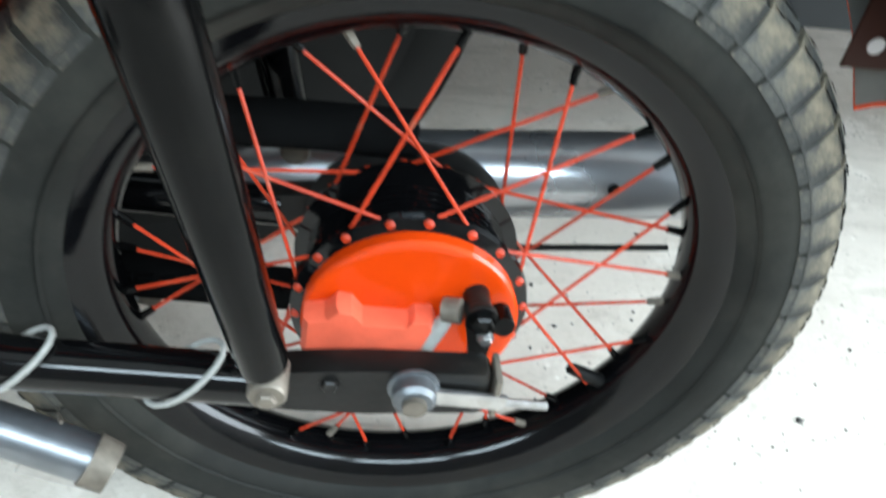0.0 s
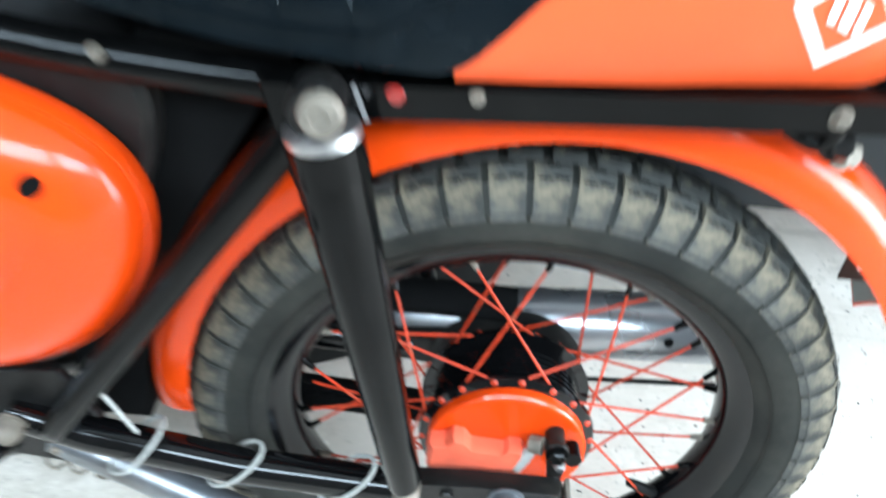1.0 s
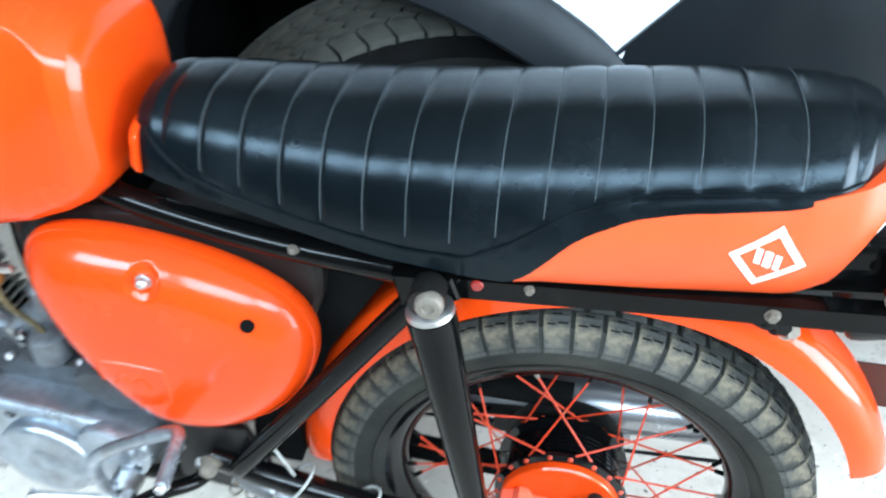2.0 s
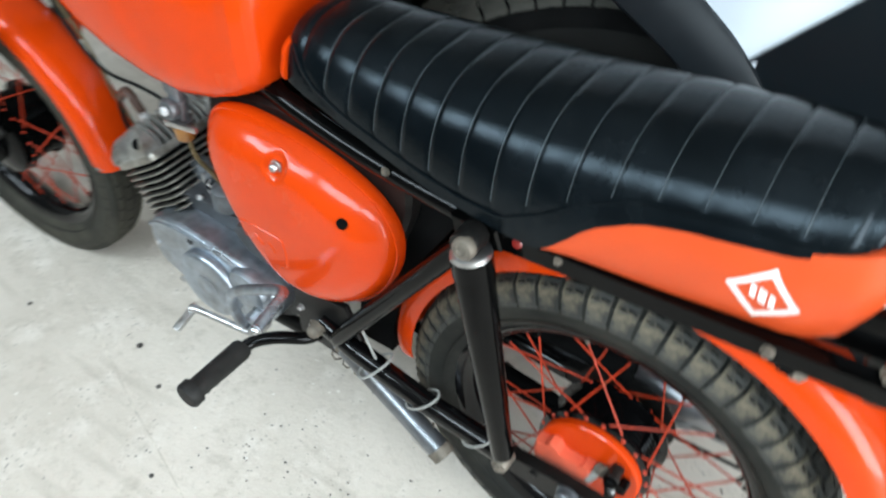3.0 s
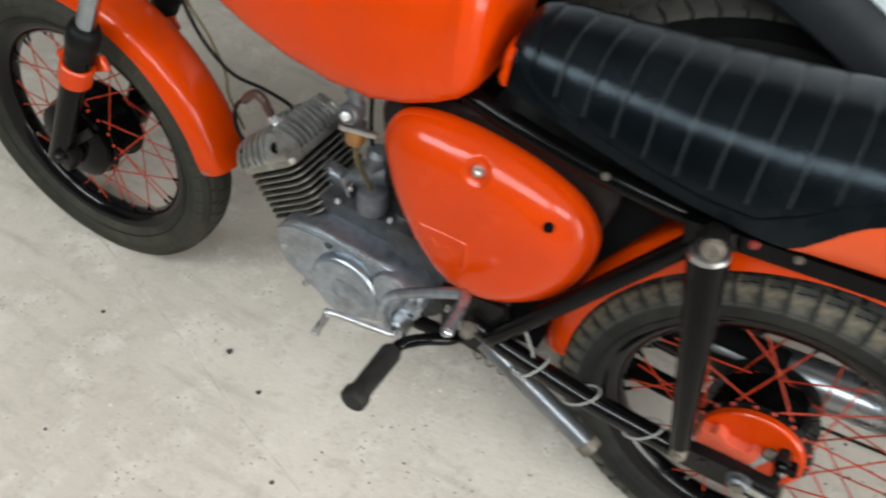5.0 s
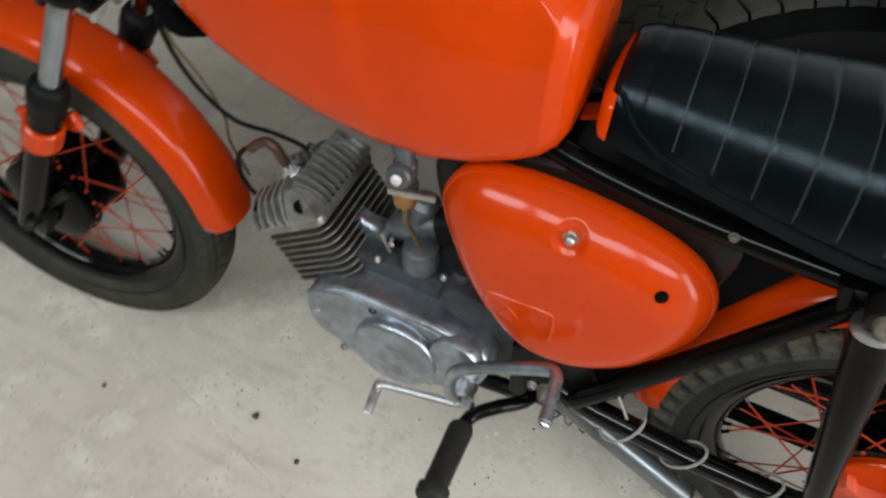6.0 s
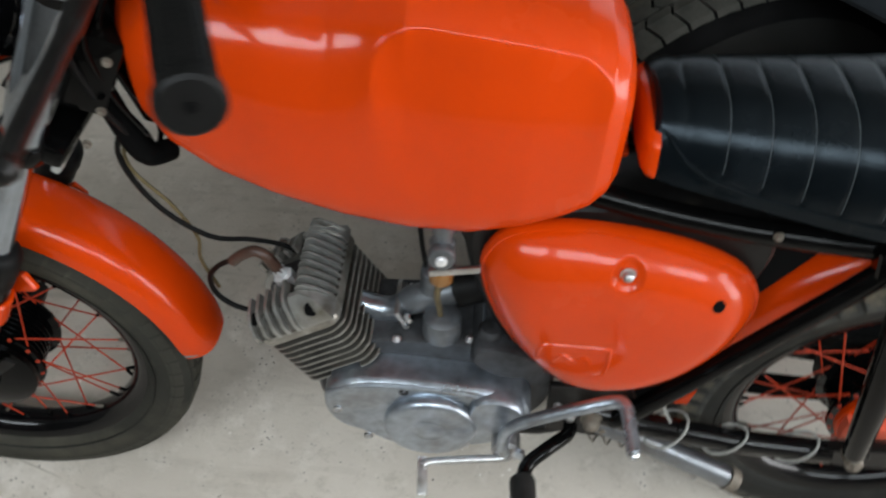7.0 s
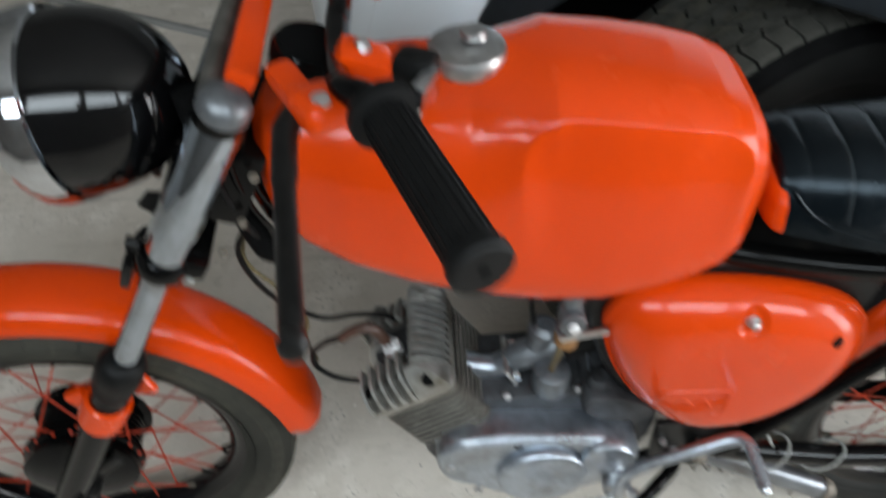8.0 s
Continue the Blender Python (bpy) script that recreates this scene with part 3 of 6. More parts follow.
part("rubber_boot", tube([(0.017, -0.056, 0.268), (0.024, -0.058, 0.286), (0.029, -0.059, 0.297)], [0.007, 0.006, 0.004], 12), GREY_CABLE, brake, "pale grey rubber cable boot")

# swinging arm with its end plates, axle and chain adjuster
for s in (-1, 1):
    arm = part("swingarm", tube([(-0.405, s * 0.072, 0.304), (-0.34, s * 0.079, 0.292), (-0.22, s * 0.084, 0.274), (-0.085, s * 0.085, 0.264)], 0.0158, 18), BLACK_GLOSS, moto,
               "black tubular swinging arm")
    end = [(-0.100, 0.252), (-0.100, 0.279), (-0.060, 0.283), (-0.020, 0.285), (0.052, 0.284), (0.055, 0.280), (0.055, 0.250), (0.051, 0.247), (-0.020, 0.244), (-0.060, 0.246)]
    part("swingarm_end", slab(end, s * 0.076, s * 0.094, 0.0025), BLACK_WORN, arm, "black forged axle plate")
    part("axle_nut", lathe([(0.016, 0), (0.016, 0.002), (0.0135, 0.0022), (0.0135, 0.011), (0.011, 0.014), (0, 0.014)], (0.008, s * 0.094, 0.272), (0, s, 0), 18), CARB, arm, "dull zinc axle nut")
    part("axle_end", tube([(0.008, s * 0.105, 0.272), (0.008, s * 0.112, 0.272)], 0.0075, 14), RUSTY, arm)
    part("chain_adjuster", block((0.055, 0.004, 0.012), (0.038, s * 0.098, 0.266), (0, 6, 0), 0.0012), STEEL, arm)
    part("adjuster_plate", block((0.004, 0.024, 0.034), (0.059, s * 0.087, 0.266), (0, 0, 0), 0.001), RUSTY, arm)
    part("adjuster_screw", tube([(0.03, s * 0.093, 0.260), (0.094, s * 0.093, 0.254)], 0.0028, 8), STEEL, arm)
    part("pinch_bolt", bolt((-0.042, s * 0.093, 0.273), (0, s, 0), 0.0052, 0.005), BLACK_WORN, arm)
    # spring strut
    top, foot = Vector((-0.137, s * 0.114, 0.637)), Vector((-0.0752, s * 0.114, 0.300))
    d = (top - foot).normalized()
    shock = part("shock_absorber", tube([foot + d * 0.012, foot + d * 0.016, foot + d * 0.318, foot + d * 0.322], [0.0130, 0.0140, 0.0220, 0.0212], 28), BLACK, moto,
                 "black tubular rear spring strut")
    part("top_collar", tube([foot + d * 0.327, foot + d * 0.329, foot + d * 0.334, foot + d * 0.337], [0.0200, 0.0222, 0.0216, 0.0165], 28), STEEL, shock, "stained steel collar")
    part("top_ring", tube([foot + d * 0.306, foot + d * 0.328], [0.0226, 0.0226], 28), BLACK, shock)
    part("top_eye", lathe([(0.0145, -0.014), (0.0155, -0.012), (0.0155, 0.012), (0.0145, 0.014)], top + Vector((0, 0, 0.006)), (0, 1, 0), 22), BLACK_WORN, shock)
    part("top_nut", lathe([(0.0125, 0), (0.0128, 0.002), (0.0125, 0.0070), (0.0105, 0.0098), (0.0058, 0.0102), (0.0048, 0.0078), (0, 0.0078)], top + Vector((0.004, s * 0.012, 0.008)), (0, s, 0.15), 22), RUSTY, shock, "dull steel cap nut")
    part("lower_eye", lathe([(0.0095, -0.013), (0.0110, -0.011), (0.0110, 0.011), (0.0095, 0.013)], foot, (0, 1, 0), 20), RUSTY, shock, "tan rust-stained lower eye")
    part("lower_bolt", bolt(foot + Vector((0, s * 0.012, 0)), (0, s, 0), 0.0055), RUSTY, shock)
ARM_Z = (0.287, 0.274, 0.267)
left_arm = [o for o in moto.children if o.name.startswith("swingarm")][0]
for k, (x, wide) in enumerate(((-0.303, 0.026), (-0.222, 0.020), (-0.128, 0.020))):
    ring = [(x + 0.024 * math.sin(a), -0.083 + wide * math.cos(a) * -1, ARM_Z[k] + (wide if math.sin(a) > 0 else 0.0185) * math.sin(a)) for a in [radians(q) for q in range(-80, 260, 20)]]
    part("cable_tie", tube(ring, 0.0018, 8), GREY_CABLE, left_arm, "pale grey cable tie")
part("tie_tail", tube(smooth_path([(-0.300, -0.084, 0.306), (-0.312, -0.083, 0.330), (-0.330, -0.082, 0.368)]), 0.0018, 8), GREY_CABLE, left_arm, "pale grey loose tie end")

# frame
rail = lambda pts, r, lab="black frame tube": part("frame_tube", tube(smooth_path(pts, 8), r, 16), BLACK, moto, lab)
rail([(-0.915, 0, 0.780), (-0.80, 0, 0.720), (-0.60, 0, 0.640), (-0.44, 0, 0.655)], 0.026, "thick black frame backbone")
rail([(-0.935, 0, 0.850), (-0.890, 0, 0.700)], 0.029, "black steering head tube")
for s in (-1, 1):
    rail([(-0.50, s * 0.040, 0.668), (-0.42, s * 0.052, 0.652), (-0.30, s * 0.062, 0.636), (-0.15, s * 0.072, 0.630), (-0.12, s * 0.076, 0.634)], 0.0135)
    bar = [(-0.150, 0.618), (-0.150, 0.640), (0.05, 0.651), (0.320, 0.668), (0.324, 0.648), (0.05, 0.631)]
    sub = part("rear_rail", slab(bar, s * 0.068, s * 0.088, 0.002), BLACK, moto, "black square-section rear frame rail")
    rail([(-0.138, s * 0.083, 0.632), (-0.235, s * 0.086, 0.495), (-0.350, s * 0.085, 0.330), (-0.372, s * 0.080, 0.296)], 0.0130, "black diagonal frame strut")
    part("rail_bolt", bolt((-0.052, s * 0.088, 0.641), (0, s, 0), 0.0036), RUSTY, sub)
    part("rail_bolt", bolt((0.150, s * 0.088, 0.648), (0, s, 0), 0.0050, 0.006), RUSTY, sub)
    part("rail_rivet", lathe([(0.006, 0), (0.005, 0.002), (0, 0.0025)], (-0.098, s * 0.088, 0.638), (0, s, 0), 14), RED_LENS if s < 0 else BLACK, sub)
    part("seat_bolt", bolt((-0.270, s * 0.076, 0.642), (0, s, 0), 0.0040), RUSTY, moto, "small bright seat bolt")
    part("rail_gusset", slab([(-0.165, 0.600), (-0.175, 0.642), (-0.120, 0.645), (-0.112, 0.622)], s * 0.074, s * 0.094, 0.003), BLACK, moto)
box_out = closed_curve([(-0.575, 0.56), (-0.560, 0.625), (-0.44, 0.648), (-0.32, 0.642), (-0.262, 0.625), (-0.258, 0.56), (-0.305, 0.45), (-0.36, 0.36), (-0.43, 0.35), (-0.52, 0.42)], 5)
part("air_box", domed(box_out, [(0.96, -0.058), (1, -0.052), (1, 0.052), (0.96, 0.058)]), BLACK_WORN, moto, "black air box between the side covers")
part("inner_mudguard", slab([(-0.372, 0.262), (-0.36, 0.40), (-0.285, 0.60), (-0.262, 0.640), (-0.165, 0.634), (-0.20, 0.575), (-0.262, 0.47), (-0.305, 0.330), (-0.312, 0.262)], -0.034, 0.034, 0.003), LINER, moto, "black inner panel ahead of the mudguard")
part("frame_plate", slab([(-0.455, 0.250), (-0.460, 0.350), (-0.36, 0.360), (-0.335, 0.300), (-0.365, 0.238)], -0.062, -0.072, 0.002), BLACK_WORN, moto, "greasy black pivot plate")
part("frame_plate", slab([(-0.455, 0.250), (-0.460, 0.350), (-0.36, 0.360), (-0.335, 0.300), (-0.365, 0.238)], 0.062, 0.072, 0.002), BLACK_WORN, moto, "greasy black pivot plate")
part("pivot_bolt", dome_nut((-0.402, -0.087, 0.306), (0, -1, 0), 0.011), RUSTY, moto, "dull swinging arm pivot nut")
part("lower_frame_tube", tube([(-0.36, -0.05, 0.262), (-0.46, -0.05, 0.222), (-0.62, -0.045, 0.205), (-0.70, -0.04, 0.220)], 0.012, 14), BLACK_WORN, moto)
part("lower_frame_tube", tube([(-0.36, 0.05, 0.262), (-0.46, 0.05, 0.222), (-0.62, 0.045, 0.205), (-0.70, 0.04, 0.220)], 0.012, 14), BLACK_WORN, moto)
for k, (x, z) in enumerate(((-0.365, 0.300), (-0.425, 0.285), (-0.380, 0.262), (-0.445, 0.310))):
    part("bracket_bolt", bolt((x, -0.072, z), (0, -1, 0), 0.006 - 0.0006 * k, 0.007), STEEL if k % 2 else RUSTY, moto)

# centre stand, folded up
for s in (-1, 1):
    stand = part("centre_stand_leg", tube([(-0.385, s * 0.060, 0.262), (-0.340, s * 0.068, 0.246), (-0.190, s * 0.084, 0.176)], 0.0165, 20), STAND_STEEL, moto, "dull silver centre stand tube")
    part("stand_foot", tube([(-0.196, s * 0.084, 0.180), (-0.182, s * 0.086, 0.172)], [0.0185, 0.0175], 14), RUSTY, stand, "rust-stained stand foot")
    part("stand_rib", block((0.05, 0.003, 0.016), (-0.215, s * 0.090, 0.170), (0, 28, 0), 0.001), STEEL, stand)
part("stand_spring", tube([(-0.40 + 0.018 * k / 6 * 5 * 0.2 + 0.012 * k / 10, -0.072 + 0.006 * math.cos(k * 1.3), 0.240 + 0.006 * math.sin(k * 1.3) - 0.0009 * k) for k in range(46)], 0.0016, 6), RUSTY, moto, "greasy stand spring")


def fender(centre, a0, a1, r_edge, r_top, half, name, mat, label, pull=0.0):
    """A mudguard: an arched shell swept round a wheel."""
    bm = bmesh.new()
    rows = []
    prof_out, prof_in = [], []
    for k in range(15):
        q = -90 + 180 * k / 14
        c, s = math.cos(radians(q)), math.sin(radians(q))
        y = half * math.copysign(abs(s) ** 0.72, s)
        prof_out.append((r_edge + (r_top - r_edge) * abs(c) ** 0.75, y))
        prof_in.append((r_edge + (r_top - r_edge - 0.003) * abs(c) ** 0.75, y * 0.965))
    ring = prof_out + prof_in[::-1]
    n = 60
    for i in range(n + 1):
        u = i / n
        a = radians(a0 + (a1 - a0) * u)
        end = min(u, 1 - u) * n
        k = 1 - 0.10 * max(0, 1 - end / 2.5) ** 2
        near = pull * max(0.0, 1 - u / 0.45) ** 1.3
        rows.append([bm.verts.new((centre[0] + (r - near) * math.cos(a), y * k, centre[1] + (r - near) * math.sin(a))) for r, y in ring])
    for a, b in zip(rows, rows[1:]):
        for k in range(len(ring)):
            bm.faces.new((a[k - 1], a[k], b[k], b[k - 1]))
    for row in (rows[0], rows[-1]):
        for k in range(14):
            bm.faces.new((row[k], row[k + 1], row[28 - k], row[29 - k]))
    return part(name, bm, mat, moto, label, sharp=50)


def lining(centre, a0, a1, r_edge, r_top, half, parent, mat=LINING):
    """The dull inside of a mudguard."""
    bm = bmesh.new()
    rows = []
    for i in range(41):
        a = radians(a0 + (a1 - a0) * i / 40)
        slim = 1 - 0.10 * max(0.0, 1 - abs(a1 - a0) * (1 - i / 40) / 6.25) ** 2
        row = []
        for k in range(13):
            q = radians(-90 + 180 * k / 12)
            c, s = math.cos(q), math.sin(q)
            r = r_edge + (r_top - 0.0045 - r_edge) * abs(c) ** 0.75
            row.append(bm.verts.new((centre[0] + r * math.cos(a), half * 0.956 * slim * math.copysign(abs(s) ** 0.72, s), centre[1] + r * math.sin(a))))
        rows.append(row)
    for p, q in zip(rows, rows[1:]):
        for k in range(12):
            bm.faces.new((p[k], p[k + 1], q[k + 1], q[k]))
    return part("mudguard_lining", bm, mat, parent, "dull underside")


rear_fender = fender((0.030, 0.3123), 184.8, 18.7, 0.2812, 0.3220, 0.0470, "rear_mudguard", ORANGE, "glossy orange rear mudguard", -0.018)
front_fender = fender((-1.2125, 0.2735), 8.5, 145, 0.2800, 0.3162, 0.0485, "front_mudguard", ORANGE, "glossy orange front mudguard")
lining((0.030, 0.3123), 110, 19.5, 0.2812, 0.3220, 0.0470, rear_fender)
lining((-1.2125, 0.2735), 9.5, 144, 0.2800, 0.3162, 0.0485, front_fender)
part("mudguard_stay", tube(smooth_path([(0.138, -0.056, 0.622), (0.158, -0.064, 0.618), (0.165, -0.070, 0.645)]), 0.006, 10), BLACK, rear_fender)
part("stay_bolt", bolt((0.167, -0.060, 0.616), (0.3, -1, 0.3), 0.0085, 0.011), BLACK_GLOSS, rear_fender, "black hex bolt on the mudguard")
part("stay_bolt", bolt((0.178, -0.054, 0.606), (0.4, -1, 0.4), 0.008, 0.010), RUSTY, rear_fender)

# tail: red-brown side plate and the rear lamp
flap = part("tail_plate", block((0.14, 0.003, 0.060), (0.338, 0.036, 0.466), (0, 0, 0), 0.001), BROWN, moto, "red-brown tail plate")
# white disc painted for the bright floor seen through the plate's hole
part("plate_hole_disc", lathe([(0.0055, 0), (0.0055, 0.0012), (0, 0.0014)], (0.284, 0.0345, 0.452), (0, -1, 0), 16), WHITE_DECAL, flap, "white disc for the plate's hole, bright floor behind")
part("plate_bracket", tube([(0.345, 0.036, 0.490), (0.340, 0.028, 0.56), (0.300, 0, 0.625)], 0.006, 10), BLACK_WORN, flap)
lampb = part("rear_lamp_housing", block((0.075, 0.10, 0.085), (0.258, 0.0, 0.640), (0, -14, 0), 0.014, segments=3), BLACK_WORN, moto, "black rear lamp housing")
part("lens", block((0.03, 0.086, 0.070), (0.296, 0.0, 0.628), (0, -14, 0), 0.012, segments=3), RED_LENS, lampb, "dark red rear lamp lens")
part("tail_bracket", block((0.085, 0.016, 0.050), (0.215, -0.050, 0.682), (0, -6, 0), 0.004), BLACK, moto, "black tail bracket")
part("tail_clamp", block((0.030, 0.030, 0.034), (0.244, -0.066, 0.690), (0, -6, 8), 0.005), BLACK, moto)
part("tail_bolt", bolt((0.240, -0.082, 0.676), (0, -1, 0), 0.007, 0.008), RUSTY, moto)

# seat
def table(xs, ys, x):
    return float(np.interp(x, xs, ys))


def eased(xs, ys, x, reach=0.011):
    """The table with its corners rounded off."""
    return sum(table(xs, ys, x + reach * k) for k in (-1, -0.5, 0, 0.5, 1)) / 5


SX = (-0.412, -0.408, -0.395, -0.36, -0.30, -0.20, -0.10, 0.0, 0.08, 0.14, 0.17, 0.19, 0.204, 0.210)
SW = (0.071, 0.073, 0.076, 0.082, 0.090, 0.102, 0.108, 0.109, 0.107, 0.102, 0.094, 0.082, 0.064, 0.044)
ST = (0.764, 0.768, 0.772, 0.774, 0.775, 0.778, 0.785, 0.797, 0.807, 0.812, 0.814, 0.813, 0.810, 0.804)
BX = (-0.418, -0.39, -0.36, -0.30, -0.24, -0.18, -0.10, -0.065, -0.045, -0.02, 0.02, 0.06, 0.10, 0.14, 0.18, 0.21)
BZ = (0.706, 0.700, 0.696, 0.686, 0.676, 0.668, 0.663, 0.663, 0.684, 0.714, 0.736, 0.746, 0.751, 0.756, 0.765, 0.775)
PX_ = (-0.418, -0.40, -0.385, -0.36, -0.32, -0.24, -0.16, -0.11, -0.07, -0.03, 0.02, 0.10, 0.17, 0.21)
PZ_ = (0.752, 0.745, 0.728, 0.713, 0.702, 0.690, 0.680, 0.681, 0.703, 0.733, 0.754, 0.764, 0.769, 0.779)
SEAMS = [-0.384 + 0.0375 * k for k in range(16)]


def seat_cushion():
    xs = list(np.linspace(-0.412, -0.40, 6)) + list(np.linspace(-0.398, 0.185, 292)) + list(np.linspace(0.187, 0.210, 14))
    bm = bmesh.new()
    rows = []
    m = 56
    for x in xs:
        row = []
        near = min(abs(x - s) for s in SEAMS)
        pit = -0.0013 * math.exp(-(near / 0.0028) ** 2) + 0.0005 * (1 - math.exp(-(near / 0.011) ** 2))
        w, zt, zb = table(SX, SW, x), table(SX, ST, x), eased(BX, BZ, x)
        zp = table(PX_, PZ_, x)
        full = min(0.660, zb)
        a0 = math.asin(max(0.0, (zb - full) / (zt - full)) ** (2.9 / 2))
        for j in range(m + 1):
            a = math.pi - a0 - (math.pi - 2 * a0) * j / m
            c, s = math.cos(a), math.sin(a)
            n = 2.9
            y = w * math.copysign(abs(c) ** (2 / n), c)
            z = full + (zt - full) * abs(s) ** (2 / n)
            if z > zp:
                k = min(1, (z - zp) / 0.006) * pit
                y += k * c
                z += k * s
            elif abs(z - zp) < 0.004:
                y -= 0.0012 * c
            row.append(bm.verts.new((x, y, z)))
        rows.append(row)
    for a, b in zip(rows, rows[1:]):
        for k in range(m):
            bm.faces.new((a[k], a[k + 1], b[k + 1], b[k]))
        bm.faces.new((a[0], b[0], b[m], a[m]))
    bm.faces.new(rows[0])
    bm.faces.new(rows[-1])
    return bm


seat = part("seat", seat_cushion(), VINYL, moto, "black ribbed vinyl dual seat with grey stitching")
for x in SEAMS[1:-1]:
    w, zt = table(SX, SW, x), table(SX, ST, x)
    zp, zb = table(PX_, PZ_, x), eased(BX, BZ, x)
    full, pts = min(0.660, zb), []
    for j in range(41):
        a = math.pi * (1 - j / 40)
        c, s = math.cos(a), math.sin(a)
        z = full + (zt - full) * abs(s) ** (2 / 2.9)
        y = w * math.copysign(abs(c) ** (2 / 2.9), c)
        if z > zp + 0.002:
            pts.append((x, y - 0.0016 * c, z - 0.0016 * s))
    part("seam", tube(pts, 0.0008, 5), THREAD, seat)
for s in (-1, 1):
    pts = []
    for x in np.linspace(-0.40, 0.185, 60):
        w, zt, zb, zp = table(SX, SW, x), table(SX, ST, x), eased(BX, BZ, x), table(PX_, PZ_, x)
        full = min(0.660, zb)
        k = ((zp - full) / (zt - full)) ** (2.9 / 2)
        c = math.sqrt(max(0, 1 - k * k))
        pts.append((float(x), s * (w * c ** (2 / 2.9) + 0.0004), zp))
    part("piping", tube(pts, 0.0021, 6), VINYL, seat)

# orange tail shell under the rear half of the seat
def tail_shell():
    bm = bmesh.new()
    rows = []
    xs = np.linspace(-0.066, 0.200, 56)
    for x in xs:
        back = min(1.0, max(0.0, (x - 0.06) / 0.13))
        out = x + 0.022 * back * back * (3 - 2 * back)
        top = eased(BX, BZ, out) + 0.004
        low = table((-0.066, 0.05, 0.15, 0.172, 0.188, 0.200), (0.650, 0.654, 0.661, 0.672, 0.698, 0.740), x)
        if low > top - 0.002:
            low = top - 0.002
        w_top = table(SX, SW, x) - 0.004
        w_low = table((-0.066, 0.05, 0.14, 0.175, 0.200), (0.088, 0.080, 0.073, 0.062, 0.042), x)
        row = []
        for k in range(9):
            t = k / 8
            bulge = 0.003 * math.sin(math.pi * t)
            z = low + (top - low) * t
            full = 0.660
            kk = max(0.0, (z - full) / (table(SX, ST, x) - full)) ** (2.9 / 2)
            lim = table(SX, SW, x) * math.sqrt(max(0, 1 - kk * kk)) ** (2 / 2.9) - 0.0025
            row.append((min(lim, w_low + (w_top - w_low) * t ** 0.7 + bulge), z))
        ring = [(-w, z) for w, z in row] + [(w, z) for w, z in row[::-1]]
        rows.append([bm.verts.new((float(out), y, z)) for y, z in ring])
    for a, b in zip(rows, rows[1:]):
        for k in range(18):
            bm.faces.new((a[k - 1], a[k], b[k], b[k - 1]))
    bm.faces.new(rows[0])
    bm.faces.new(rows[-1])
    return bm


tail = part("seat_tail", tail_shell(), ORANGE_FLAT, moto, "orange seat tail with a white diamond emblem")
tail_tree = BVHTree.FromPolygons([v.co for v in tail.data.vertices], [tuple(p.vertices) for p in tail.data.polygons])


def on_tail(x, z, s):
    hit = tail_tree.ray_cast(Vector((x, s * 0.4, z)), Vector((0, -s, 0)))[0]
    return hit + Vector((0, s * 0.0007, 0))


def decal(name, quad, s):
    """A thin sticker with four corners in x and z, laid on the tail's side."""
    bm = bmesh.new()
    grid = []
    for i in range(5):
        row = []
        for j in range(3):
            u, v = i / 4, j / 2
            a = Vector(quad[0]).lerp(Vector(quad[1]), u)
            b = Vector(quad[3]).lerp(Vector(quad[2]), u)
            q = a.lerp(b, v)
            row.append(bm.verts.new(on_tail(q.x, q.y, s)))
        grid.append(row)
    for a, b in zip(grid, grid[1:]):
        for k in range(2):
            bm.faces.new((a[k], a[k + 1], b[k + 1], b[k]))
    return part(name, bm, WHITE_DECAL, tail)


for s in (-1, 1):
    # white diamond outline with three bars
    diamond = [Vector((0.099, 0.713)), Vector((0.133, 0.743)), Vector((0.161, 0.704)), Vector((0.127, 0.675))]
    mid = sum(diamond, Vector((0, 0))) / 4
    for i in range(4):
        a, b = diamond[i], diamond[(i + 1) % 4]
        decal("emblem_edge", (a, b, mid + (b - mid) * 0.74, mid + (a - mid) * 0.74), s)
    way = Vector((0.86, -0.36)).normalized()
    up = Vector((-0.05, 1.0)).normalized()
    for k in (-1, 0, 1):
        c = mid + way * 0.0088 * k
        h, w = (0.0085, 0.0028) if k else (0.0090, 0.0036)
        decal("emblem_bar", (c - way * w - up * h, c + way * w - up * h, c + way * w + up * h, c - way * w + up * h), s)
for k in range(5):
    at = tail_tree.ray_cast(Vector((0.5, -0.052 + 0.011 * k, 0.722)), Vector((-1, 0, 0)))[0]
    part("tail_mark", block((0.0016, 0.006, 0.017), tuple(at), (0, 32, 24 - 9 * k), 0.0003), WHITE_DECAL, tail)
# orange front end of the seat pan
lip = closed_curve([(-0.070, 0.703), (-0.072, 0.725), (-0.060, 0.744), (0.0, 0.753), (0.060, 0.744), (0.072, 0.725), (0.070, 0.703), (0.0, 0.698)], 5)
bm = domed(lip, [(1.0, 0.0), (1.0, -0.003), (0.96, -0.008), (0.85, -0.012), (0.5, -0.016), (0.05, -0.017)], (0.0, 0.728))
bmesh.ops.transform(bm, matrix=Matrix.Translation((-0.4065, 0, 0)) @ Matrix.Rotation(radians(-90), 4, "Z"), verts=list(bm.verts))
part("seat_lip", bm, ORANGE, moto, "orange front end of the seat pan")

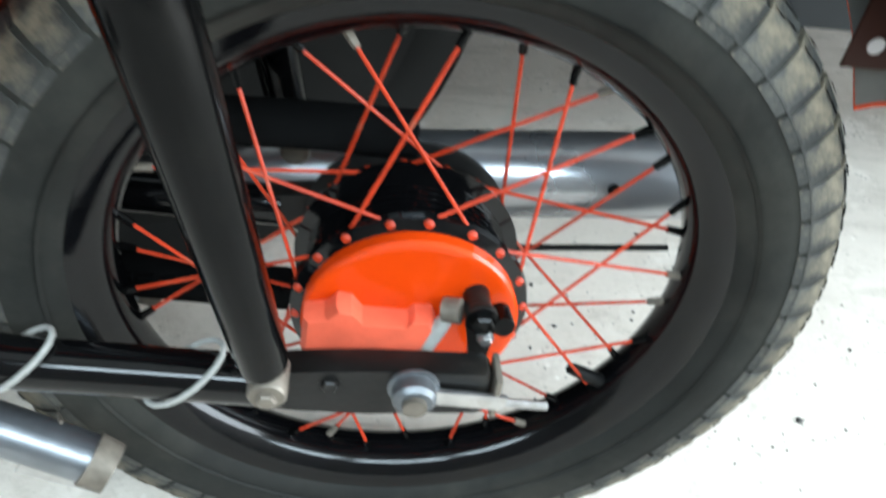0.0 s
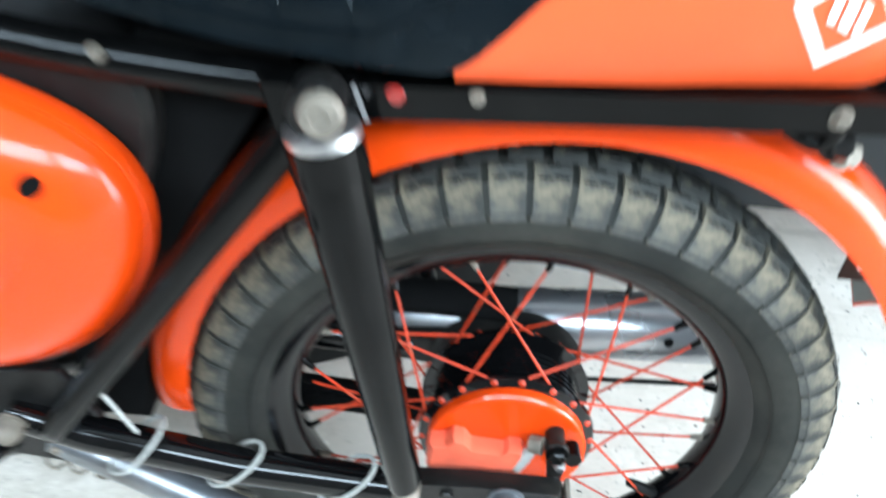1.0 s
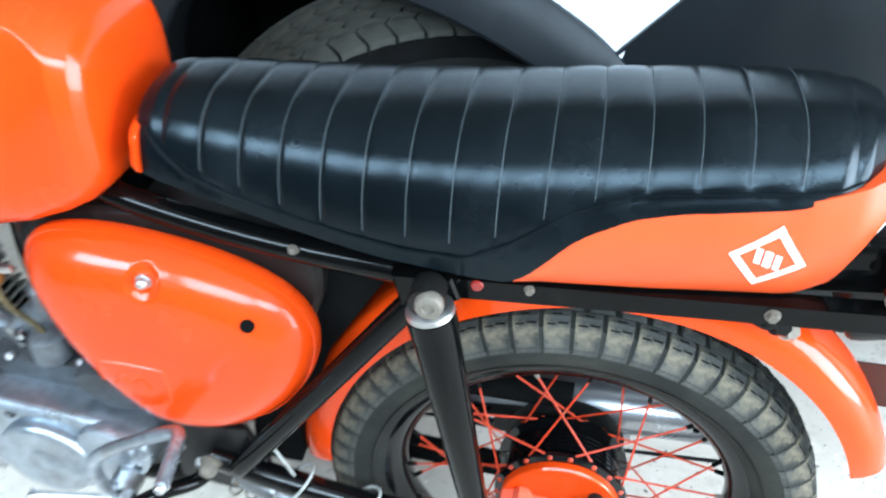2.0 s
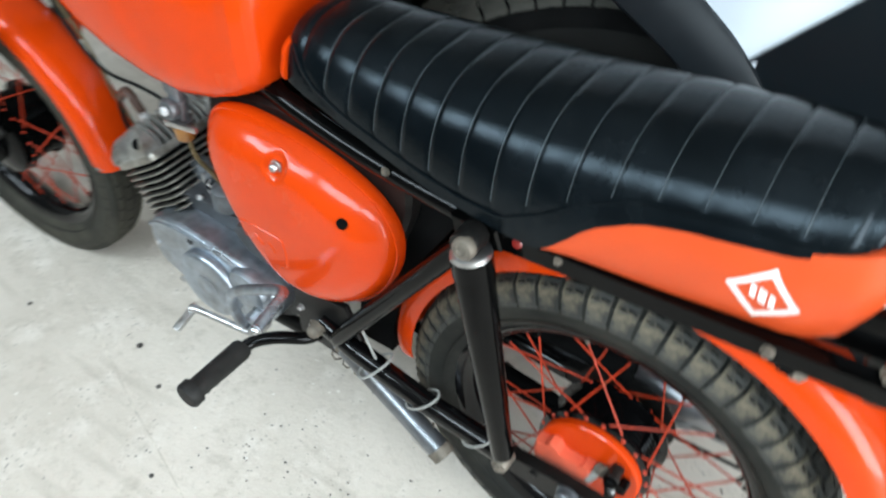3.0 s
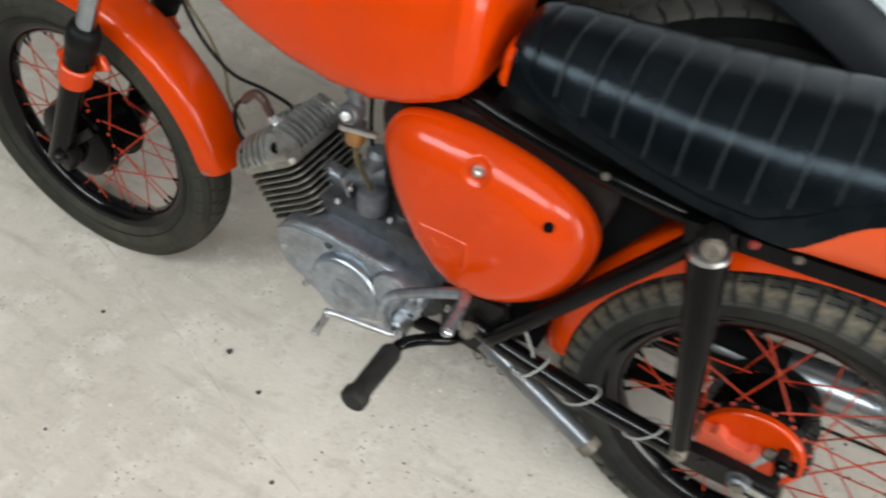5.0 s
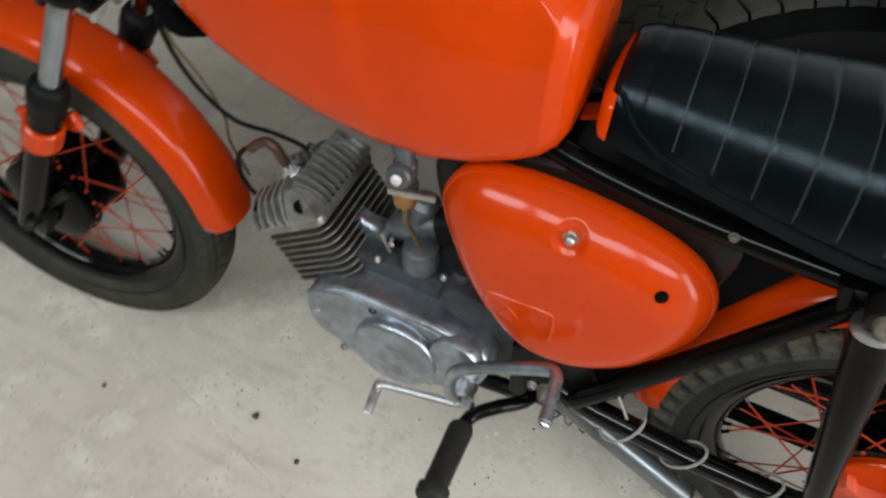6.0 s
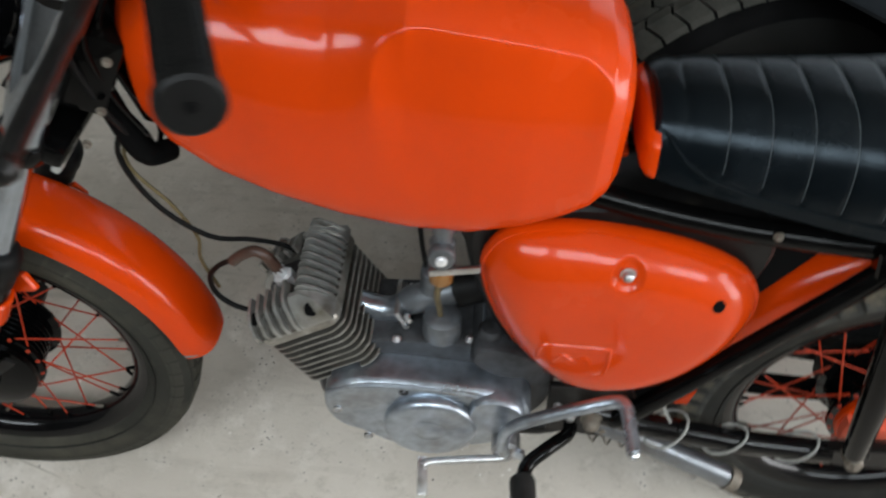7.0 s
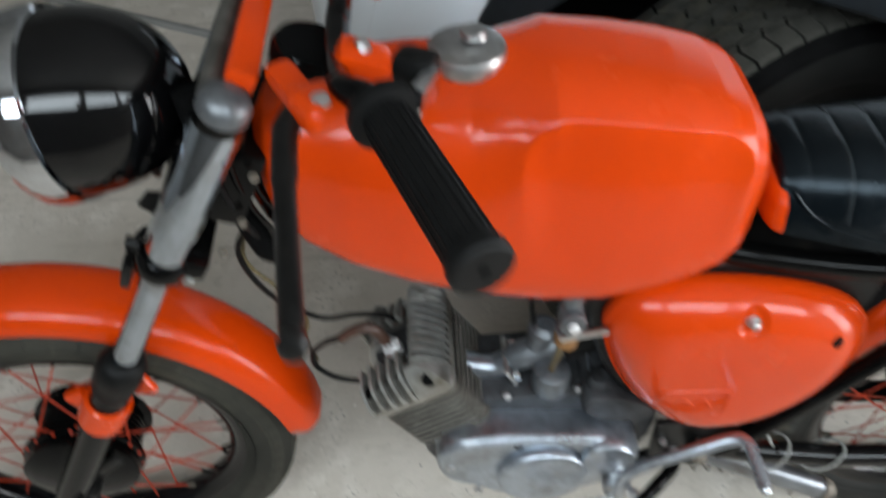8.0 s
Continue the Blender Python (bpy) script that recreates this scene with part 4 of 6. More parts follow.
# fuel tank with pressed knee panels
TX = (-0.909, -0.905, -0.894, -0.869, -0.825, -0.769, -0.702, -0.637, -0.577, -0.527, -0.487, -0.463, -0.449, -0.441, -0.437)
TB = (0.762, 0.742, 0.720, 0.694, 0.670, 0.649, 0.632, 0.621, 0.621, 0.634, 0.650, 0.663, 0.676, 0.692, 0.720)
TT = (0.818, 0.836, 0.852, 0.866, 0.875, 0.880, 0.882, 0.879, 0.872, 0.863, 0.852, 0.841, 0.829, 0.816, 0.796)
TW = (0.019, 0.036, 0.053, 0.068, 0.081, 0.090, 0.097, 0.101, 0.103, 0.102, 0.098, 0.093, 0.085, 0.075, 0.056)


def soft(x, a, b):
    t = min(1, max(0, (x - a) / (b - a)))
    return t * t * (3 - 2 * t)


KNEE_TOP = 0.83


def tank_body():
    """A lofted tank; the flat knee panels are pressed in behind a crisp folded edge."""
    bm = bmesh.new()
    rows = []
    # heights of the upper half as shares of the crown, closer together at the fold
    up = [0.0, 0.10, 0.20, 0.30, 0.40, 0.48, 0.55, 0.61, 0.66, 0.70, 0.73, 0.755, 0.775, 0.79, 0.80, 0.81, 0.818, 0.825, 0.83, 0.836, 0.843, 0.851,
          0.862, 0.874, 0.888, 0.903, 0.918, 0.933, 0.947, 0.959, 0.969, 0.978, 0.985, 0.991, 0.995, 0.998, 1.0]
    down = [math.sin(k * math.pi / 2 / 30) for k in range(31)]
    ring = [(1, 1, k) for k in up] + [(-1, 1, k) for k in up[-2::-1]] + [(-1, -1, k) for k in down[1:]] + [(1, -1, k) for k in down[-2:0:-1]]
    xs = list(np.linspace(-0.909, -0.88, 14)) + list(np.linspace(-0.877, -0.70, 40)) + list(np.linspace(-0.698, -0.59, 60)) + list(np.linspace(-0.587, -0.505, 34)) + list(np.linspace(-0.503, -0.437, 44))
    for x in xs:
        w, zt, zb = table(TX, TW, x), table(TX, TT, x), table(TX, TB, x)
        mid = zb + (zt - zb) * table((-0.71, -0.64), (0.40, 0.46), x)
        pa, pb = table((-0.71, -0.64), (2.8, 3.3), x), table((-0.71, -0.64), (0.72, 0.303), x)
        crown = mid + (zt - mid) * KNEE_TOP
        row = []
        for sy, sz, k in ring:
            if sz > 0:
                z, h = mid + (zt - mid) * k, zt - mid
                full = max(1e-6, 1 - k ** pa)
                y = w * full ** pb if k < 1 else 0.0
                # outward normal of the section
                ny, nz = 1.0, w / h * pb * full ** (pb - 1) * pa * k ** (pa - 1)
            else:
                h = mid - zb
                z = mid - h * k ** (2 / 5.5)
                y = w * math.sqrt(max(0.0, 1 - k * k)) ** (2 / 5.5)
                ny, nz = (y / w) ** 4.5 / w, -(abs(z - mid) / h) ** 4.5 / h
            size = math.hypot(ny, nz) or 1
            front = -0.668 + 0.050 * soft(0.78 - z, 0, 0.14) ** 1.4
            r = 0.046 if x < -0.56 else 0.034
            px = (front + r - x) if x < -0.56 else (x - (-0.460 - r))
            pz = z - (crown - r)
            d = math.hypot(max(px, 0), max(pz, 0)) + min(max(px, pz), 0) - r
            t = min(1.0, max(0.0, -d / 0.040))
            crisp = 1 - (1 - t) ** 2
            mild = soft(-d, -0.002, 0.030)
            keen = soft(z, 0.775, 0.815)
            deep = max(0.0, 0.0040 + 0.056 * (z - 0.74)) * (crisp * keen + mild * (1 - keen))
            ridge = 0.0016 * keen * math.exp(-(max(d, 0) / 0.009) ** 2) * (1 - t) ** 3
            push = (ridge - deep) / size if y > 0.2 * w else 0.0
            row.append(bm.verts.new((float(x), sy * (y + push * ny), z + push * nz * 0.6)))
        rows.append(row)
    m = len(ring)
    for a, b in zip(rows, rows[1:]):
        for k in range(m):
            bm.faces.new((a[k - 1], a[k], b[k], b[k - 1]))
    bm.faces.new(rows[0])
    bm.faces.new(rows[-1])
    bmesh.ops.recalc_face_normals(bm, faces=bm.faces)
    return bm


tank = part("fuel_tank", tank_body(), ORANGE, moto, "glossy orange pressed-steel fuel tank", sharp=60)
cap = part("filler_cap", lathe([(0.031, -0.004), (0.0355, 0.0), (0.036, 0.010), (0.034, 0.0145), (0.030, 0.0160), (0, 0.0165)], (-0.712, -0.006, 0.868), (0, 0, 1), 40), STEEL, tank, "pale metal filler cap")
part("tank_tongue", block((0.036, 0.024, 0.007), (-0.436, 0.0, 0.676), (0, -20, 0), 0.003), ORANGE, tank)
part("cap_knob", lathe([(0.012, 0), (0.011, 0.006), (0, 0.007)], (-0.706, 0, 0.888), (0, 0, 1), 20), STEEL, tank)
for x, z in ((-0.735, 0.668), (-0.700, 0.652)):
    part("tank_stud", tube([(x, -0.05, z), (x, -0.05, z - 0.012)], 0.004, 8), STEEL, tank)

# side covers
COVER = closed_curve([(-0.561, 0.561), (-0.555, 0.598), (-0.532, 0.624), (-0.485, 0.635), (-0.42, 0.632), (-0.35, 0.618), (-0.295, 0.594), (-0.265, 0.562),
                      (-0.257, 0.522), (-0.271, 0.468), (-0.309, 0.413), (-0.360, 0.379), (-0.410, 0.369), (-0.455, 0.381), (-0.500, 0.425), (-0.540, 0.492)], 8)
for s in (-1, 1):
    lv = [(0.985, 0.060), (1.0, 0.064), (1.0, 0.0735), (0.985, 0.0775), (0.975, 0.0775), (0.972, 0.0765), (0.965, 0.0785), (0.955, 0.0820), (0.935, 0.0868), (0.905, 0.0920), (0.870, 0.0970),
          (0.830, 0.1016), (0.790, 0.1054), (0.750, 0.1084), (0.710, 0.1106), (0.660, 0.1122), (0.59, 0.1134), (0.48, 0.1142), (0.25, 0.1148), (0.02, 0.1150)]
    cover = part("side_cover", domed(COVER, [(k, s * y) for k, y in lv], (-0.405, 0.503)), ORANGE, moto, "glossy orange teardrop side cover", sharp=55)
    # round dish pressed in for the fixing screw
    bm = bmesh.new()
    bm.from_mesh(cover.data)
    near_screw = lambda e, far: all(math.hypot(v.co.x + 0.413, v.co.z - 0.600) < far and abs(v.co.y) > 0.085 for v in e.verts)
    for far in (0.045, 0.034):
        bmesh.ops.subdivide_edges(bm, edges=[e for e in bm.edges if near_screw(e, far)], cuts=2, use_grid_fill=True, smooth=0.0)
    for v in bm.verts:
        d = math.hypot(v.co.x + 0.413, v.co.z - 0.600)
        if d < 0.0195 and abs(v.co.y) > 0.085:
            v.co.y -= s * 0.0058 * soft(0.0195 - d, 0.0, 0.0105)
    bmesh.ops.recalc_face_normals(bm, faces=bm.faces)
    for f in bm.faces:
        f.smooth = True
    bm.to_mesh(cover.data)
    bm.free()
    tree = BVHTree.FromPolygons([v.co for v in cover.data.vertices], [tuple(p.vertices) for p in cover.data.polygons])
    p, nrm = tree.ray_cast(Vector((-0.413, s * 0.4, 0.601)), Vector((0, -s, 0)))[:2]
    nrm = nrm if nrm.y * s > 0 else -nrm
    part("cover_screw", dome_nut(p + Vector((0, s * 0.0004, 0)), (0, s, 0.1), 0.0062), STEEL, cover, "dull domed cover screw")
    p, nrm = tree.ray_cast(Vector((-0.313, s * 0.4, 0.566)), Vector((0, -s, 0)))[:2]
    nrm = nrm if nrm.y * s > 0 else -nrm
    part("cover_hole", lathe([(0.0072, -0.001), (0.0072, 0.0006), (0, 0.0008)], p, tuple(nrm), 24), LINER, cover, "black round hole")
    # raised frame of the pressed badge, following the cover's skin
    def on_cover(pts):
        return [tree.ray_cast(Vector((x, s * 0.4, z)), Vector((0, -s, 0)))[0] - Vector((0, s * 0.0021, 0)) for x, z in pts]
    part("pressed_badge", tube(smooth_path(on_cover([(-0.488, 0.455), (-0.488, 0.482), (-0.478, 0.490), (-0.420, 0.490), (-0.412, 0.482), (-0.412, 0.448), (-0.422, 0.440)]), 4), 0.0036, 8), ORANGE, cover)
    part("pressed_badge", tube(smooth_path(on_cover([(-0.472, 0.460), (-0.462, 0.474), (-0.450, 0.464), (-0.438, 0.472), (-0.430, 0.460)]), 5), 0.0036, 8), ORANGE, cover)

# engine
case_out = closed_curve([(-0.760, 0.300), (-0.745, 0.360), (-0.700, 0.392), (-0.640, 0.398), (-0.580, 0.402), (-0.520, 0.398), (-0.465, 0.375), (-0.452, 0.320), (-0.470, 0.255), (-0.54, 0.212), (-0.62, 0.196), (-0.70, 0.210), (-0.750, 0.250)], 5)
engine = part("crankcase", domed(case_out, [(0.965, -0.052), (1, -0.046), (1, 0.046), (0.965, 0.052)]), ALU_DARK, moto, "grimy cast aluminium crankcase")
cover_out = closed_curve([(-0.746, 0.305), (-0.738, 0.340), (-0.712, 0.362), (-0.660, 0.369), (-0.600, 0.365), (-0.545, 0.359), (-0.500, 0.342), (-0.480, 0.312), (-0.488, 0.272), (-0.515, 0.244), (-0.555, 0.228), (-0.608, 0.214), (-0.658, 0.223), (-0.695, 0.247), (-0.733, 0.268)], 6)
clutch = part("clutch_cover", domed(cover_out, [(1.0, -0.040), (1.0, -0.084), (0.985, -0.090), (0.955, -0.0935), (0.90, -0.0945), (0.05, -0.0955)], (-0.612, 0.292)), ALU, engine, "dull silver cast clutch cover")
part("cover_cap", lathe([(0.060, 0), (0.060, 0.010), (0.057, 0.0145), (0.051, 0.0165), (0.030, 0.0175), (0.026, 0.0160), (0, 0.0160)], (-0.608, -0.0945, 0.286), (0, -1, 0), 48), ALU, engine, "round raised cover cap")
part("cap_mark", lathe([(0.022, 0), (0.020, 0.0014), (0, 0.0016)], (-0.608, -0.1100, 0.286), (0, -1, 0), 9), ALU, engine)
hump = closed_curve([(-0.560, 0.322), (-0.548, 0.350), (-0.515, 0.352), (-0.490, 0.330), (-0.492, 0.296), (-0.520, 0.280), (-0.552, 0.292)], 4)
part("cover_hump", domed(hump, [(1, -0.085), (1, -0.099), (0.92, -0.1045), (0.5, -0.106)]), ALU, engine)
part("cover_rib", tube(smooth_path([(-0.738, -0.0925, 0.335), (-0.705, -0.0935, 0.353), (-0.650, -0.0940, 0.359), (-0.580, -0.0940, 0.354), (-0.525, -0.0935, 0.341)]), 0.0040, 8), ALU, engine)
for x, z in ((-0.642, 0.350), (-0.728, 0.300), (-0.690, 0.240), (-0.560, 0.236), (-0.497, 0.268), (-0.530, 0.343)):
    part("cover_screw", lathe([(0.0062, 0), (0.0062, 0.003), (0.0035, 0.0035), (0.003, 0.001), (0, 0.001)], (x, -0.0935, z), (0, -1, 0), 14), ALU_DARK if x > -0.65 and x < -0.63 else STEEL, engine)
for x, y, z in ((-0.598, -0.050, 0.402), (-0.565, -0.046, 0.402), (-0.500, -0.050, 0.392), (-0.655, -0.050, 0.398)):
    part("case_bolt", dome_nut((x, y, z), (0, -0.3, 1), 0.0042), STEEL, engine)
gearbox = closed_curve([(-0.56, 0.385), (-0.555, 0.412), (-0.52, 0.416), (-0.475, 0.395), (-0.47, 0.37), (-0.52, 0.36)], 4)
part("gearbox_lid", domed(gearbox, [(0.90, -0.072), (1, -0.066), (1, 0.03), (0.95, 0.035)]), ALU_DARK, engine)
for k in range(4):
    part("lid_rib", tube([(-0.548 + 0.017 * k, -0.070, 0.410 - 0.006 * k), (-0.548 + 0.017 * k, 0.0, 0.417 - 0.006 * k)], 0.0022, 6), ALU, engine)
part("breather_cap", lathe([(0.015, 0), (0.015, 0.014), (0.012, 0.018), (0, 0.018)], (-0.540, -0.045, 0.410), (0, 0, 1), 24), ALU_DARK, engine)

AX = Vector((-0.540, 0, 0.842))
PL = Vector((0.842, 0, 0.540))
cyl0 = Vector((-0.723, 0.002, 0.347))


def tilted(u, v, h):
    """A point of the cylinder: u along the fin, v sideways, h up the bore."""
    return cyl0 + PL * u + Vector((0, v, 0)) + AX * h


def fin_plate(h, half_u, half_v, thick, r=0.022, mat=FIN, name="cooling_fin", parent=None):
    bm = bmesh.new()
    rim_pts = []
    for cu, cv, a0 in ((1, 1, 0), (-1, 1, 90), (-1, -1, 180), (1, -1, 270)):
        for k in range(5):
            a = radians(a0 + 22.5 * k)
            rim_pts.append((cu * (half_u - r) + r * math.cos(a), cv * (half_v - r) + r * math.sin(a)))
    rows = []
    for k, hh in ((0.985, h), (1, h + thick * 0.3), (1, h + thick * 0.7), (0.985, h + thick)):
        rows.append([bm.verts.new(tilted(u * k, v * k, hh)) for u, v in rim_pts])
    for a, b in zip(rows, rows[1:]):
        for k in range(20):
            bm.faces.new((a[k - 1], a[k], b[k], b[k - 1]))
    bm.faces.new(rows[0])
    bm.faces.new(rows[-1])
    ob = part(name, bm, mat, parent)
    # flat faces get the dark colour as painted gap shade, edges stay bright
    ob.data.materials.append(FIN_SHADE)
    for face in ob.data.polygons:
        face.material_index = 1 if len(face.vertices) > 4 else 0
    return ob


barrel = part("cylinder_barrel", tube([tilted(0, 0, -0.015), tilted(0, 0, 0.085)], 0.037, 28), ALU_DARK, moto, "finned aluminium engine cylinder")
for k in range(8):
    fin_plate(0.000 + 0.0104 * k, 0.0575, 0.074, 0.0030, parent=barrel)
# black filler added inside the fins so their gaps look deeply shaded
fin_plate(0.001, 0.0455, 0.0615, 0.082, 0.018, LINER, "gap_shade_fill", barrel)
head = fin_plate(0.0835, 0.0575, 0.074, 0.013, 0.014, FIN, "cylinder_head", moto)
head["label"] = "cast aluminium cylinder head with sunburst ribs"


def head_rib(prof, along, at, thick):
    """An upright rib of the head; prof gives (distance, height) along u or v, at is its place on the other axis."""
    bm = bmesh.new()
    rows = []
    for side in (-1, 1):
        row = []
        for i, (d, h) in enumerate(prof):
            w = at + side * thick * (1.25 if h < 0.098 else 0.8)
            row.append(bm.verts.new(tilted(d, w, h) if along == "u" else tilted(w, d, h)))
        rows.append(row)
    n = len(prof)
    for k in range(n):
        bm.faces.new((rows[0][k - 1], rows[0][k], rows[1][k], rows[1][k - 1]))
    bm.faces.new(rows[0])
    bm.faces.new(rows[1][::-1])
    return part("head_rib", bm, HEAD, head)


# ribs running forward over the crest, then ribs folding down to the near and the far end
for k in range(10):
    v = -0.0445 + 0.0122 * k
    lift = 0.004 * math.sin(math.pi * (k + 1) / 11)
    head_rib([(0.0570, 0.094), (0.0570, 0.107), (0.0480, 0.124), (0.0370, 0.136 + lift), (0.0300, 0.138 + lift), (0.0220, 0.133 + lift), (0.0120, 0.120), (0.0120, 0.094)], "u", v, 0.0021)
    if v > 0.004:
        head_rib([(-0.0570, 0.094), (-0.0570, 0.106), (-0.0460, 0.122), (-0.0300, 0.131), (-0.0230, 0.127), (-0.0160, 0.112), (-0.0160, 0.094)], "u", v, 0.0020)
for s in (-1, 1):
    for k in range(5):
        u = -0.0535 + 0.0150 * k
        crest = 0.127 + 0.0022 * k
        head_rib([(s * 0.0740, 0.094), (s * 0.0740, 0.106), (s * 0.0620, crest - 0.006), (s * 0.0520, crest), (s * 0.0280, crest + 0.004), (s * 0.0240, 0.094)], "v", u, 0.0026)
    # solid shoulder under the end ribs; its dark tone paints shade between them
    bm = bmesh.new()
    rings = []
    for u, top_h in ((-0.0550, 0.116), (-0.048, 0.119), (0.000, 0.124), (0.0100, 0.126)):
        rings.append([bm.verts.new(tilted(u, s * v, h)) for v, h in ((0.0718, 0.095), (0.0718, 0.101), (0.0560, top_h), (0.0260, top_h + 0.002), (0.0260, 0.095))])
    for a, b in zip(rings, rings[1:]):
        for k in range(5):
            bm.faces.new((a[k - 1], a[k], b[k], b[k - 1]))
    bm.faces.new(rings[0])
    bm.faces.new(rings[-1])
    part("head_shoulder", bm, ALU_DIM, head)
    # corner boss between the two sets of ribs, with its deep stud pocket
    bm = bmesh.new()
    rings = []
    for u0, u1, v0, v1, h in ((0.0110, 0.0570, 0.0480, 0.0740, 0.095), (0.0110, 0.0570, 0.0480, 0.0740, 0.104), (0.0110, 0.0440, 0.0480, 0.0600, 0.124), (0.0130, 0.0290, 0.0480, 0.0540, 0.133)):
        rings.append([bm.verts.new(tilted(u, s * v, h)) for u, v in ((u0, v0), (u1, v0), (u1, v1), (u0, v1))])
    for a, b in zip(rings, rings[1:]):
        for k in range(4):
            bm.faces.new((a[k - 1], a[k], b[k], b[k - 1]))
    bm.faces.new(rings[0])
    bm.faces.new(rings[-1])
    part("corner_boss", bm, HEAD, head)
    part("stud_pocket", lathe([(0.0088, -0.002), (0.0088, 0.0010), (0, 0.0012)], tilted(0.0375, s * 0.0665, 0.1145), tuple(PL * 0.62 + Vector((0, s * 0.62, 0)) + AX * 0.62), 16), LINER, head, "dark stud pocket")
    part("stud_pocket", lathe([(0.0080, -0.002), (0.0080, 0.0010), (0, 0.0012)], tilted(-0.0470, s * 0.0565, 0.1215), tuple(AX - PL * 0.3 + Vector((0, s * 0.4, 0))), 16), LINER, head)
# core kept dark, which puts the shade between ribs into its colour
part("head_core", tube([tilted(-0.004, 0, 0.094), tilted(-0.004, 0, 0.118)], [0.046, 0.034], 20), ALU_DARK, head)
plug0 = tilted(-0.006, -0.010, 0.119)
pd = (Vector((-0.814, -0.014, 0.496)) - plug0).normalized()
plug = part("spark_plug", tube([plug0, plug0 + pd * 0.016, plug0 + pd * 0.017, plug0 + pd * 0.030], [0.0130, 0.0130, 0.0085, 0.0075], 6), GLINT_METAL, head, "bright spark plug")
cap0 = plug0 + pd * 0.025
part("plug_cap", tube(smooth_path([cap0, cap0.lerp(Vector((-0.814, -0.014, 0.496)), 0.6), (-0.815, -0.014, 0.497), (-0.828, -0.012, 0.500), (-0.845, -0.009, 0.488), (-0.858, -0.007, 0.474)], 4), 0.0070, 12), BROWN_CAP, head, "brown spark plug cap")
part("ignition_cable", tube(smooth_path([(-0.852, -0.008, 0.480), (-0.880, 0.002, 0.455), (-0.900, 0.012, 0.420), (-0.898, 0.014, 0.385), (-0.868, 0.004, 0.372), (-0.825, 0.0, 0.372), (-0.79, 0.02, 0.36)], 8), 0.0036, 10), RUBBER, moto, "black ignition cable")

# carburettor, intake and fuel tap
intake = part("intake", tube(smooth_path([tilted(0.035, 0, 0.045), (-0.668, -0.006, 0.402), (-0.640, -0.008, 0.425)], 5), [0.0165] * 11, 18), ALU, moto, "polished intake elbow")
carb = part("carburettor", tube([(-0.648, -0.010, 0.420), (-0.640, -0.010, 0.428), (-0.600, -0.010, 0.446), (-0.580, -0.010, 0.455)], [0.016, 0.019, 0.019, 0.017], 20), CARB, moto, "small cast carburettor")
part("flange", block((0.008, 0.058, 0.034), (-0.650, -0.010, 0.418), (0, -24, 0), 0.004), STEEL, carb)
part("flange_nut", bolt((-0.645, -0.034, 0.420), (0.9, 0, 0.4), 0.007, 0.008), CHROME, carb)
part("flange_nut", bolt((-0.645, 0.014, 0.420), (0.9, 0, 0.4), 0.007, 0.008), CHROME, carb)
part("float_bowl", lathe([(0.020, 0), (0.024, 0.004), (0.024, 0.028), (0.022, 0.033), (0.0225, 0.035), (0.018, 0.038), (0.008, 0.041), (0, 0.042)], (-0.600, -0.040, 0.402), (0, 0, 1), 28), CARB, carb, "dull round float bowl")
part("slide_tower", lathe([(0.017, 0), (0.017, 0.040), (0.0195, 0.042), (0.0195, 0.052), (0.012, 0.058), (0, 0.058)], (-0.617, -0.008, 0.432), (0.15, 0, 1), 24), CARB, carb)
part("throttle_cable", tube(smooth_path([(-0.622, -0.008, 0.484), (-0.628, -0.004, 0.52), (-0.634, 0.006, 0.57), (-0.640, 0.012, 0.645)], 6), 0.0032, 8), RUBBER, moto, "black throttle cable")
part("air_hose", tube(smooth_path([(-0.585, -0.008, 0.452), (-0.555, -0.006, 0.465), (-0.52, 0, 0.48)], 5), 0.024, 18), RUBBER, moto, "black rubber air hose")
TAP = Vector((-0.602, -0.082, 0))
tap = part("fuel_tap", lathe([(0.0085, 0.574), (0.0150, 0.575), (0.0150, 0.580), (0.0105, 0.582), (0.0105, 0.592), (0.0135, 0.594), (0.0135, 0.610), (0.0100, 0.613), (0.0095, 0.626), (0.0125, 0.627), (0.0125, 0.640)], TAP, (0, 0, 1), 16), CARB, moto, "dull metal fuel tap under the tank")
knob = part("tap_knob", lathe([(0.0135, -0.004), (0.0148, 0), (0.0148, 0.006), (0.0130, 0.009), (0.0085, 0.010), (0, 0.0102)], TAP + Vector((0, -0.011, 0.602)), (0, -1, 0.12), 24), CARB, tap, "dull round tap body")
part("tap_screw", lathe([(0.0062, 0), (0.0060, 0.003), (0.0045, 0.0042), (0, 0.0045)], TAP + Vector((0, -0.0212, 0.6032)), (0, -1, 0.12), 16), GLINT_METAL, knob, "bright tap screw")
part("tap_bowl", lathe([(0, 0), (0.0085, 0.001), (0.0130, 0.006), (0.0140, 0.024), (0.0130, 0.028), (0, 0.028)], TAP + Vector((0, 0, 0.5465)), (0, 0, 1), 20), AMBER, tap, "amber sediment bowl")
part("tap_lever", block((0.054, 0.006, 0.009), tuple(TAP + Vector((0.014, -0.014, 0.582))), (0, -4, 6), 0.002), STEEL, tap)
part("fuel_hose", tube(smooth_path([TAP + Vector((-0.002, 0.004, 0.550)), (-0.606, -0.072, 0.51), (-0.604, -0.054, 0.47), (-0.602, -0.042, 0.438)], 6), 0.0036, 10), YELLOW_CABLE, moto, "yellowed fuel hose")

